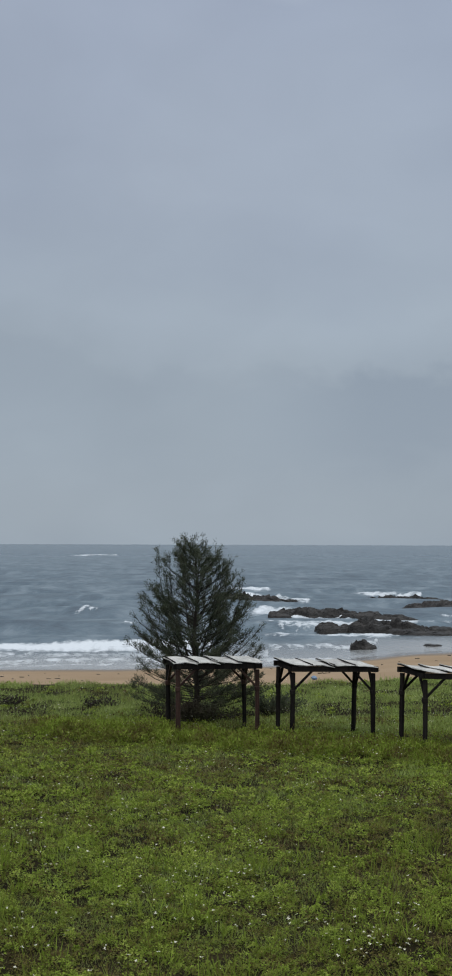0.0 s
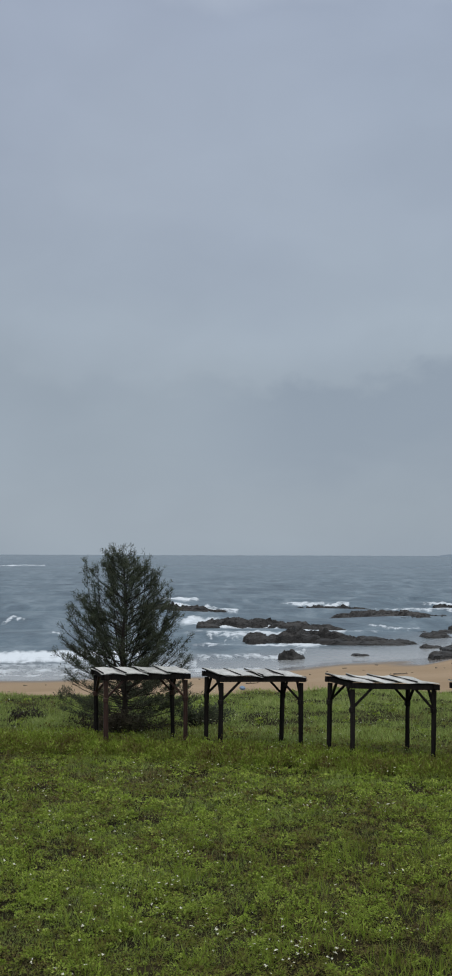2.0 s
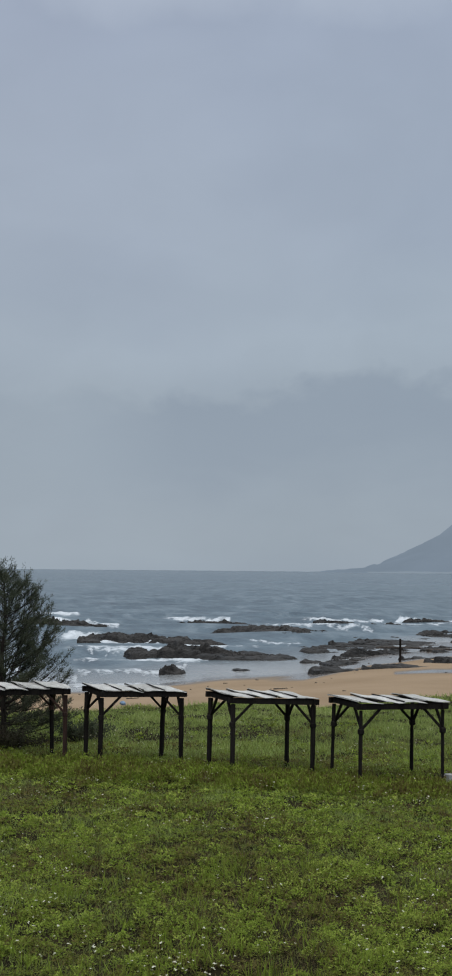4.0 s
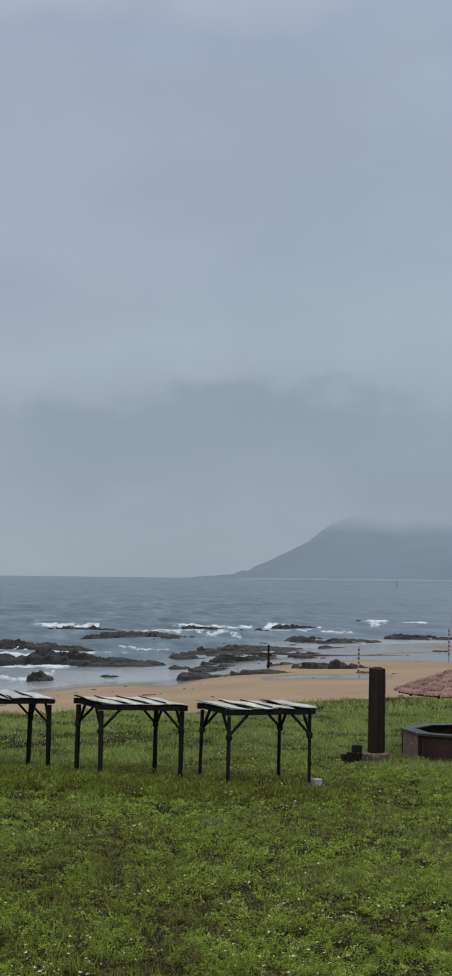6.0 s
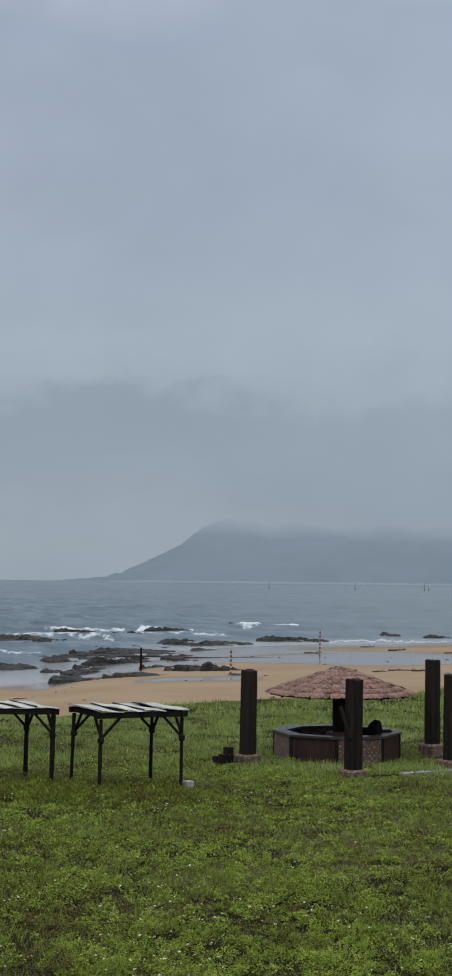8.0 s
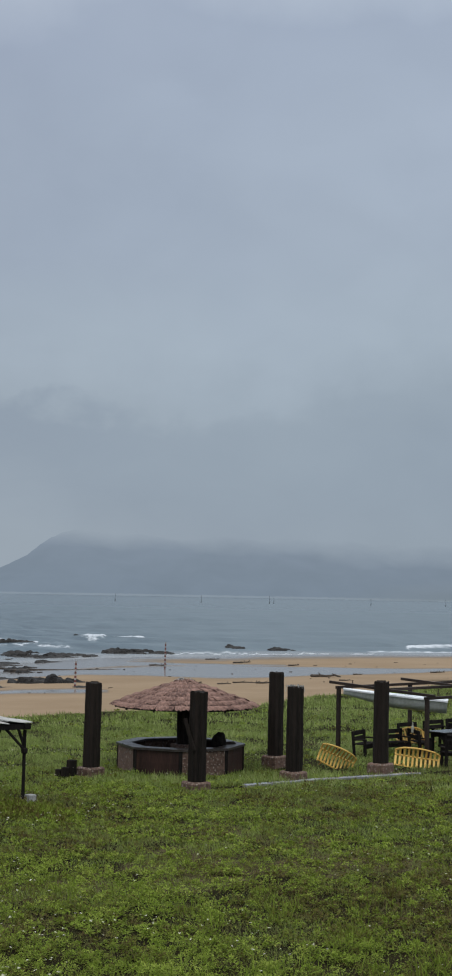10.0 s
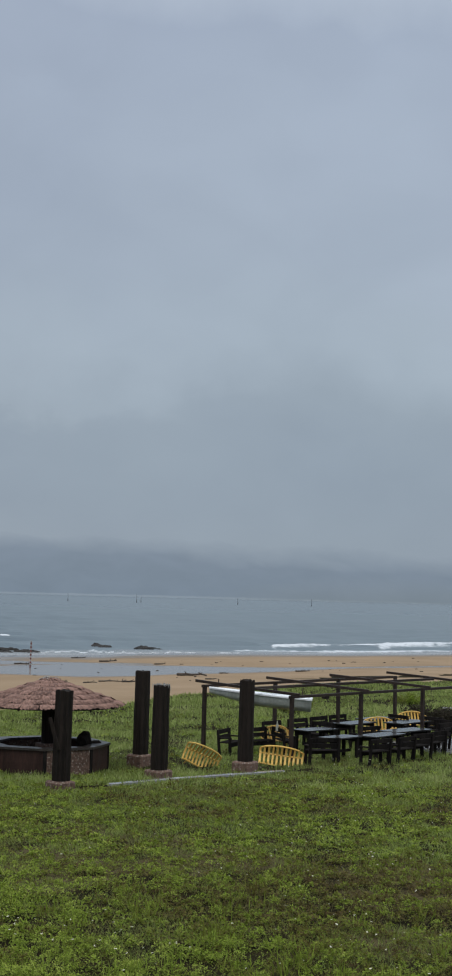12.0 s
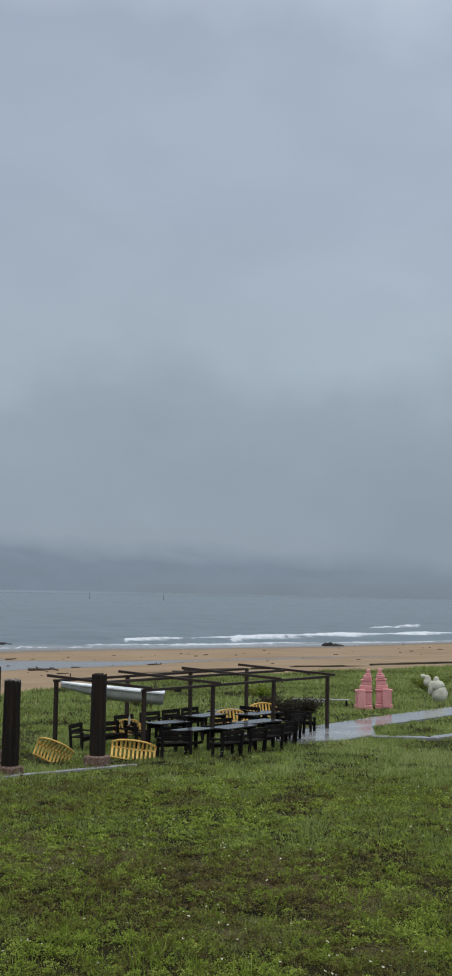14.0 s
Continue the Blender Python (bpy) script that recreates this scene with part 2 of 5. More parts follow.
M_CONC = weathered("wet_concrete", (0.17, 0.172, 0.175), (0.27, 0.27, 0.27), 0.5, rough=0.16, relief=0.0002, shine=0.5)
M_CONC_DRY = weathered("worn_concrete", (0.22, 0.22, 0.21), (0.42, 0.41, 0.39), 3, rough=0.7, relief=0.005)
M_THATCH = weathered("dried_palm_shingle", (0.05, 0.026, 0.022), (0.32, 0.19, 0.15), 6, (1, 3, 1), 0.85, 0.03)
M_RIM = weathered("wet_dark_rim", (0.025, 0.02, 0.018), (0.07, 0.058, 0.052), 4, rough=0.35, relief=0.004, shine=0.35)
# dark sea markers, greyed: distance haze put into the base colour
M_MARK_HAZED = weathered("haze_greyed_marker", (0.1, 0.11, 0.12), (0.16, 0.17, 0.18), 1, rough=0.7)
M_ROCK = weathered("wet_sea_rock", (0.006, 0.0055, 0.0053), (0.05, 0.046, 0.043), 0.6, (1, 1, 2.4), 0.7, 0.2, shine=0.2)
M_ROCK_FLAT = weathered("rock_shelf", (0.006, 0.0055, 0.0053), (0.056, 0.052, 0.049), 0.7, (1, 1, 2), 0.65, 0.12, shine=0.2)
M_FRAME = weathered("rusted_brown_steel", (0.018, 0.012, 0.01), (0.05, 0.034, 0.027), 6, rough=0.5, relief=0.003)
M_TABLE = weathered("wet_black_tabletop", (0.02, 0.02, 0.021), (0.05, 0.05, 0.052), 3, rough=0.14, relief=0.002, shine=0.5)
M_YELLOW = weathered("yellow_plastic", (0.5, 0.29, 0.055), (0.68, 0.44, 0.12), 6, rough=0.45, relief=0.002)
M_HULL = weathered("pale_fibreglass", (0.42, 0.44, 0.4), (0.66, 0.68, 0.65), 2, rough=0.35, relief=0.003)
M_HULLTOP = weathered("white_gelcoat", (0.72, 0.74, 0.76), (0.85, 0.86, 0.87), 2, rough=0.3, relief=0.002)
M_PINK = weathered("pink_painted_plaster", (0.56, 0.24, 0.24), (0.72, 0.34, 0.33), 3, rough=0.7, relief=0.006)
M_CREAM = weathered("cream_painted_stone", (0.42, 0.41, 0.33), (0.66, 0.64, 0.54), 3, rough=0.7, relief=0.015)
M_WHITE = weathered("white_paint", (0.28, 0.27, 0.26), (0.45, 0.44, 0.42), 6, rough=0.6, relief=0.003)
M_RED = weathered("faded_red_paint", (0.1, 0.03, 0.025), (0.2, 0.06, 0.05), 6, rough=0.6, relief=0.003)
M_DRIFT = weathered("driftwood", (0.03, 0.024, 0.02), (0.11, 0.09, 0.075), 5, (1, 1, 1), 0.8, 0.02)
M_BLUE = weathered("blue_plastic", (0.1, 0.16, 0.25), (0.2, 0.28, 0.38), 8, rough=0.5, relief=0.003)
# these backdrops glow; distance haze is put into their colours and top fade
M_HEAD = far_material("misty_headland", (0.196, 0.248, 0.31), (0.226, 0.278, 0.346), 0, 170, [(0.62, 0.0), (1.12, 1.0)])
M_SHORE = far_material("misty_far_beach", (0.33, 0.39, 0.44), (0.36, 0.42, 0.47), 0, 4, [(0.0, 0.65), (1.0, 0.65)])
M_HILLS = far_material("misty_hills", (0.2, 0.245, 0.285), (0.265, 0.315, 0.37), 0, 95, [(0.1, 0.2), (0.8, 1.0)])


# ---- helpers of this scene ----
def vnoise(x, y, seed=0):
    """Smooth value noise of unit wavelength, 0 to 1, for arrays."""
    xi, yi = np.floor(x).astype(np.int64), np.floor(y).astype(np.int64)
    u, v = x - xi, y - yi
    u, v = u * u * (3 - 2 * u), v * v * (3 - 2 * v)

    def h(a, b):
        k = np.sin(a * 127.1 + b * 311.7 + seed * 74.7) * 43758.5453
        return k - np.floor(k)
    return (h(xi, yi) * (1 - u) + h(xi + 1, yi) * u) * (1 - v) + (h(xi, yi + 1) * (1 - u) + h(xi + 1, yi + 1) * u) * v


def fnoise(x, y, seed=0, octaves=4):
    s, a, tot = 0.0, 1.0, 0.0
    for k in range(octaves):
        s = s + a * vnoise(x * 2 ** k, y * 2 ** k, seed + k)
        tot += a
        a *= 0.5
    return s / tot


def mesh_from(name, verts, faces, mat, attrs=(), smooth=False):
    """A mesh object out of arrays: verts (n, 3), faces (m, 3 or 4)."""
    me = bpy.data.meshes.new(name)
    verts, faces = np.asarray(verts, np.float32), np.asarray(faces, np.int32)
    k = faces.shape[1]
    me.vertices.add(len(verts))
    me.vertices.foreach_set("co", verts.ravel())
    me.loops.add(faces.size)
    me.loops.foreach_set("vertex_index", faces.ravel())
    me.polygons.add(len(faces))
    me.polygons.foreach_set("loop_start", np.arange(0, faces.size, k, dtype=np.int32))
    me.polygons.foreach_set("use_smooth", np.full(len(faces), smooth))
    for key, val in attrs:
        me.attributes.new(key, "FLOAT", "POINT").data.foreach_set("value", np.asarray(val, np.float32))
    me.update()
    me.validate()
    me.materials.append(mat)
    return new(name, me)


def grid_faces(rows, cols):
    i = np.arange(rows - 1)[:, None] * cols + np.arange(cols - 1)[None]
    i = i.ravel()
    return np.stack([i, i + 1, i + cols + 1, i + cols], 1)


def part(name, bm, material, parent=None, label="", smooth=False):
    """Links a bmesh as one mesh object under a thing or a part."""
    me = bpy.data.meshes.new(name)
    bm.normal_update()
    bm.to_mesh(me)
    bm.free()
    me.materials.append(material)
    if smooth:
        me.polygons.foreach_set("use_smooth", [True] * len(me.polygons))
    ob = new(name, me)
    if parent:
        ob.parent = parent
    if label:
        ob["label"] = label
    return ob


def thing(name, m, label, category, group="", kind=""):
    ob = new(name)
    ob.matrix_basis = m
    ob.empty_display_size = 0.2
    return tagged(ob, label, category, group, kind)


def box(bm, size, at=(0, 0, 0), rot=None, bevel=0.0):
    """A bevelled box centred at a place."""
    m = Matrix.Translation(at)
    if rot is not None:
        m = m @ rot
    vs = bmesh.ops.create_cube(bm, size=1.0, matrix=m @ Matrix.Diagonal((*size, 1)))["verts"]
    if bevel:
        es = list({e for v in vs for e in v.link_edges})
        bmesh.ops.bevel(bm, geom=es, offset=bevel, segments=1, affect="EDGES")
    return bm


def boxm(size, at=(0, 0, 0), rot=None, bevel=0.006):
    return box(bmesh.new(), size, at, rot, bevel)


def beam(a, b, w, h, bevel=0.006):
    """A straight timber from a to b."""
    a, b = Vector(a), Vector(b)
    d = b - a
    m = d.to_track_quat("Z", "Y").to_matrix().to_4x4()
    return box(bmesh.new(), (w, h, d.length), (a + b) / 2, m, bevel)


def rings(sections, n=10, cap=True, wob=0.0, seed=0):
    """A tube through sections (x, y, z, radius)."""
    bm = bmesh.new()
    rows = []
    rnd = random.Random(seed)
    for x, y, z, r in sections:
        rows.append([bm.verts.new((x + r * (1 + rnd.uniform(-wob, wob)) * math.cos(2 * math.pi * k / n),
                                   y + r * (1 + rnd.uniform(-wob, wob)) * math.sin(2 * math.pi * k / n), z)) for k in range(n)])
    for p, q in zip(rows, rows[1:]):
        for k in range(n):
            bm.faces.new((p[k], p[(k + 1) % n], q[(k + 1) % n], q[k]))
    if cap:
        bm.faces.new(rows[-1])
        bm.faces.new(rows[0][::-1])
    return bm


def tube(bm, pts, radii, n=6):
    """A bent tapered tube added to bm."""
    prev = None
    for i, (p, r) in enumerate(zip(pts, radii)):
        p = Vector(p)
        d = (Vector(pts[min(i + 1, len(pts) - 1)]) - Vector(pts[max(i - 1, 0)])).normalized()
        u = d.orthogonal().normalized()
        v = d.cross(u)
        row = [bm.verts.new(p + r * (math.cos(2 * math.pi * k / n) * u + math.sin(2 * math.pi * k / n) * v)) for k in range(n)]
        if prev:
            for k in range(n):
                bm.faces.new((prev[k], prev[(k + 1) % n], row[(k + 1) % n], row[k]))
        prev = row
    bm.faces.new(prev)
    return bm


def polar(az, r, z=0.0):
    return (r * math.sin(radians(az)), r * math.cos(radians(az)), z)


# ---- the ground: lawn, beach and sea bed in one sheet ----
EDGE_AZ = [-180, -80, -30, -9, -4, 4, 7, 11.4, 15.3, 18, 22, 25.8, 28.5, 31, 33, 41, 45, 60, 100, 180]
EDGE_R = [4900, 4900, 66, 59.7, 58.8, 60.5, 61.6, 62.8, 66.8, 69.8, 72.5, 76, 86, 91, 98, 112, 122, 150, 4900, 4900]
SHORE_AZ = [-180, -80, -30, -9, -4.4, 2.9, 5, 7.6, 10.9, 13, 16, 19, 22, 24.9, 25.8, 30.5, 35, 40.5, 45, 60, 100, 180]
SHORE_R = [4950, 4950, 90, 80, 79.8, 82.3, 86, 92.5, 97, 112, 138, 152, 160, 163, 168, 177, 184, 200, 226, 320, 4950, 4950]


def land(x, y):
    """Height, wetness and soil of the ground at arrays of places."""
    az, r = np.degrees(np.arctan2(x, y)), np.hypot(x, y)
    wob = (fnoise(x * 0.25, y * 0.25, 5) - 0.5) * 5
    re, rs = 0.945 * np.interp(az, EDGE_AZ, EDGE_R) + wob, np.interp(az, SHORE_AZ, SHORE_R)
    s = (r - re) / (rs - re)
    z = np.where(s < 0, -0.05, np.where(s < 1, -0.05 + (SEA + 0.05) * np.clip(s, 0, 1) ** 0.85, SEA - 0.03 * (r - rs)))
    z = np.maximum(z, -6) + np.where(s < 0, (fnoise(x * 0.35, y * 0.35, 9) - 0.5) * 0.12, 0)
    wet = np.clip((s - 0.72) / 0.3, 0, 1)
    flats = np.clip((az - 8.5) / 3, 0, 1) * np.clip((24 - az) / 5, 0, 1)
    wet = np.maximum(wet, flats * np.clip((s - 0.62) / 0.12, 0, 1))

    def pool(azs, near, far):
        n, f = np.interp(az, azs, near, 0, 0), np.interp(az, azs, far, 0, 0)
        d = np.minimum(r - n, f - r)
        return np.where(n > 0, np.clip(0.55 + d / 5, 0, 1), 0)
    # the tidal creek behind the sand bar, and a puddle by the low rocks
    wet = np.maximum(wet, pool([12.5, 14.5, 16.5, 18.8, 21.3, 23.8, 26.1, 30.6, 32.5, 34.4, 39.4, 43], [99, 101, 109, 112, 110, 107, 108, 115, 119, 127, 138, 146],
                               [101, 118, 120, 122, 128, 132, 131, 128, 128.5, 131, 141, 147]))
    wet = np.maximum(wet, pool([17, 19, 22, 27], [127, 130, 131, 134], [140, 146, 138, 136]))
    wet = np.maximum(wet, pool([14.5, 16, 18.8, 19.8], [86, 86, 85.5, 87], [88, 90, 90, 88]))
    soil = np.clip(0.5 - (r - re) / 2.5, 0, 1)
    tuft = np.clip((az - 31.5) / 2, 0, 1) * np.clip(1 - np.abs(r - re - 12) / 6, 0, 1) * (fnoise(x * 0.2, y * 0.2, 21) > 0.42)
    return z, np.where(s < -0.01, 0, wet), np.maximum(soil, tuft)


def worn_patch(x, y):
    """Trodden, half bare places in the middle of the lawn, 0 to 1."""
    az, r = np.degrees(np.arctan2(x, y)), np.hypot(x, y)
    k = np.clip((fnoise(x * 0.5, y * 0.42, 91, 3) - 0.6) * 8, 0, 0.5)
    return k * np.clip((az - 13) / 5, 0, 1) * np.clip((r - 20) / 4, 0, 1) * np.clip((38 - r) / 3, 0, 1)


def ground():
    az = np.concatenate([np.arange(-180, -14, 4.0), np.arange(-14, 52, 0.16), np.arange(52, 181, 4.0)])
    el = np.concatenate([np.linspace(89.999, 20, 20), np.linspace(19, 1.2, 300), [1.0, 0.8, 0.5, 0.25, 0.12, 0.066]])
    r = 5.6 / np.tan(np.radians(el))
    A, Rr = np.meshgrid(np.radians(az), r)
    x, y = (Rr * np.sin(A) + 0.3 * np.exp(-Rr)).ravel(), (Rr * np.cos(A) + 0.2 * np.exp(-Rr)).ravel()
    z, wet, soil = land(x, y)
    ob = mesh_from("ground", np.stack([x, y, z], 1), grid_faces(len(r), len(az))[:, ::-1], M_GROUND, (("wet", wet), ("soil", soil), ("worn", worn_patch(x, y))), True)
    tagged(ob, "weedy lawn soil running out into ochre beach sand", "ground", kind="structure")


ground()


# ---- the sea ----
def foam_line(f, ridge, az, r, az0, r0, az1, r1, width, high=0.0, k=1.0, wob=1.0):
    """A line of breaking water from one bearing and range to another; width is its depth in metres at 100 m."""
    t = (az - az0) / (az1 - az0)
    t2 = t + 0.02 * np.sin(az * 9 + r0)
    line = r0 + (r1 - r0) * t + (fnoise(az * 1.3, az * 0 + r0, 3) - 0.5) * 0.06 * r0 * wob
    line = line + (fnoise(az * 6, az * 0 + r0, 13) - 0.5) * 0.035 * r0 * wob
    w = width * (r0 / 100) ** 2
    d = (r - line) / w
    ends = np.clip(t2 * abs(az1 - az0) / 0.35, 0, 1) * np.clip((1 - t2) * abs(az1 - az0) / 0.35, 0, 1)
    g = np.exp(-np.where(d > 0, (d * 1.6) ** 2, (d * 0.8) ** 2)) * ends * k * (0.55 + 0.85 * fnoise(az * 4.5 + r0, r * 0.12, 15))
    np.maximum(f, g, out=f)
    ridge += 0.45 * high * np.exp(-(d * 1.2) ** 2) * ends * (0.35 + fnoise(az * 4, r * 0.02, 8))


def sea():
    az = np.concatenate([np.arange(-100, -13, 3.0), np.arange(-13, 51, 0.1), np.arange(51, 115, 3.0)])
    el = np.concatenate([np.linspace(6.2, 0.5, 240), np.linspace(0.49, 0.083, 40)])
    r = 7.1 / np.tan(np.radians(el))
    A, Rr = np.meshgrid(az, r)
    x, y = Rr * np.sin(np.radians(A)), Rr * np.cos(np.radians(A))
    rs = np.interp(A, SHORE_AZ, SHORE_R)
    off = np.clip((Rr - rs) / 30, 0, 1)
    bend = (fnoise(x * 0.02, y * 0.02, 2) - 0.5) * 30
    swell = 0.28 * np.sin((y * 0.93 - x * 0.2 + bend) * 0.30) + 0.16 * np.sin((y * 0.8 + x * 0.35 + bend) * 0.55)
    swell = swell * (0.4 + 1.2 * fnoise(x * 0.015, y * 0.04, 6)) + 0.25 * (fnoise(x * 0.12, y * 0.3, 4) - 0.5)
    foam, ridge = np.zeros_like(x), np.zeros_like(x)
    a = (foam, ridge, A, Rr)
    # surf on the open beach
    foam_line(*a, -14, 98, -0.6, 97, 3.4, 0.06, 1.25, 0.22)
    foam_line(*a, -14, 91, 2, 92, 5.5, 0.0, 0.55, 0.3)
    foam_line(*a, -14, 85, 5, 87, 4.5, 0.0, 0.58, 0.3)
    foam_line(*a, -14, 80.8, 4, 83, 1.0, 0.0, 0.6, 0.3)
    foam_line(*a, -6.5, 775, -4.2, 778, 0.45, 1.2, 1.2)
    foam_line(*a, -6.3, 145, -5.1, 147, 1.0, 0.3, 0.85)
    foam_line(*a, -4.5, 121, -3.6, 122, 0.9, 0.3, 0.85)
    # white water round the rocks
    foam_line(*a, -0.4, 216, 2.0, 212, 1.2, 0.6, 0.95)
    foam_line(*a, 0.2, 182, 3.6, 172, 2.0, 0.5, 1.0)
    foam_line(*a, 0.8, 145, 5.6, 137, 2.6, 0.5, 0.95)
    foam_line(*a, 1.2, 158, 4.4, 152, 1.8, 0.3, 0.85)
    foam_line(*a, 1.0, 128, 5.4, 122, 3.6, 0.2, 0.78)
    foam_line(*a, 1.5, 107, 7.4, 116, 3.6, 0.4, 0.85)
    foam_line(*a, 1.4, 96, 6.5, 100, 3.0, 0.2, 0.6)
    foam_line(*a, 5.0, 196, 10.8, 184, 1.1, 0.3, 0.84)
    foam_line(*a, 6.0, 206, 7.4, 204, 0.6, 0.6, 0.85)
    foam_line(*a, 8.6, 125, 10.8, 126, 1.2, 0.2, 0.75)
    foam_line(*a, 10.8, 199, 14.3, 200, 1.0, 0.6, 0.92)
    foam_line(*a, 14.4, 201, 18.2, 197, 1.3, 0.8, 0.95)
    foam_line(*a, 18.2, 194, 20.4, 191, 1.0, 0.5, 0.9)
    foam_line(*a, 18.4, 217, 21.4, 221, 1.0, 0.9, 0.95)
    # broken white water between the ledges
    foam_line(*a, 9.0, 178, 14.0, 172, 1.0, 0.2, 0.75)
    foam_line(*a, 13.5, 186, 18.5, 182, 0.8, 0.2, 0.75)
    foam_line(*a, 5.4, 128, 9.0, 124, 1.6, 0.2, 0.8)
    foam_line(*a, 8.5, 140, 11.0, 137, 1.2, 0.1, 0.7)
    # low surf along the long sand bar
    foam_line(*a, 22, 166, 31, 177, 0.9, 0.1, 0.72)
    foam_line(*a, 30, 186, 38, 200, 1.0, 0.2, 0.9, 0.3)
    foam_line(*a, 31.5, 203, 41, 246, 2.0, 0.4, 1.1, 0.3)
    foam_line(*a, 36, 216, 46, 275, 2.0, 0.4, 1.1, 0.3)
    foam_line(*a, 33.5, 187, 47, 230, 1.2, 0.1, 0.8, 0.3)
    foam_line(*a, 41.5, 296, 44, 331, 0.8, 0.9, 0.95)
    shallow = np.clip(1 - (Rr - rs) / np.interp(A, [-14, 5, 11, 22, 30], [16, 20, 30, 14, 8]), 0, 1)
    z = SEA + (swell + ridge) * (0.08 + 0.92 * off)
    ob = mesh_from("sea", np.stack([x, y, z], -1).reshape(-1, 3), grid_faces(len(r), len(az)), M_SEA,
                   (("foam", foam.ravel()), ("shallow", shallow.ravel()), ("lee", np.clip((A - 13) / 12, 0, 1).ravel()), ("calm", np.clip(np.log(Rr / 160) / 2.6, 0, 1).ravel())), True)
    tagged(ob, "grey-green choppy sea with white breakers", "sea", kind="structure")


sea()


# ---- the far shore, glowing, with the mist in its colour ----
def far_land(name, azs, tops, dist, mat, label, thin_az, thin):
    az = np.arange(azs[0], azs[-1], 0.12)
    top = np.interp(az, azs, tops)
    top = top * (1 + 0.05 * (fnoise(az * 2.2, az * 0, 3) - 0.5)) + 3 * (fnoise(az * 9, az * 0, 5) - 0.5)
    rows = []
    for k in range(9):
        q = k / 8
        rr = dist + 350 * q + 40 * np.sin(az * 1.7 + k)
        rows.append(np.stack([rr * np.sin(np.radians(az)), rr * np.cos(np.radians(az)), SEA - 2 + (top - SEA + 2) * q ** 0.9 * rr / dist], 1))
    ob = mesh_from(name, np.concatenate(rows), grid_faces(9, len(az)), mat, (("thin", np.tile(np.interp(az, thin_az, thin), 9)),), True)
    tagged(ob, label, "headland", kind="structure")


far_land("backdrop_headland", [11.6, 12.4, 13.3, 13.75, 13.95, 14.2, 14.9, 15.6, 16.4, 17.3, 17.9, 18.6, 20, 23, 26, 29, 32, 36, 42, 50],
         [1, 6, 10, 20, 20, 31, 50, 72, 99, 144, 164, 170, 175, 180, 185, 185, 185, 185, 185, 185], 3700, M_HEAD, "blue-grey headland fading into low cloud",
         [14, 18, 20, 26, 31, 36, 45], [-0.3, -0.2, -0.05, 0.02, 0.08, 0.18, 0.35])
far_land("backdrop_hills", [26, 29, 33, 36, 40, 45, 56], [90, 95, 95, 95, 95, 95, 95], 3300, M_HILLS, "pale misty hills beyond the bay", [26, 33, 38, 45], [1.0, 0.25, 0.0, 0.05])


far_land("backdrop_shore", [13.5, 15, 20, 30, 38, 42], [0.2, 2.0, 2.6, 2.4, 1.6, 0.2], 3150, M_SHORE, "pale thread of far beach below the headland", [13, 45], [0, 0])


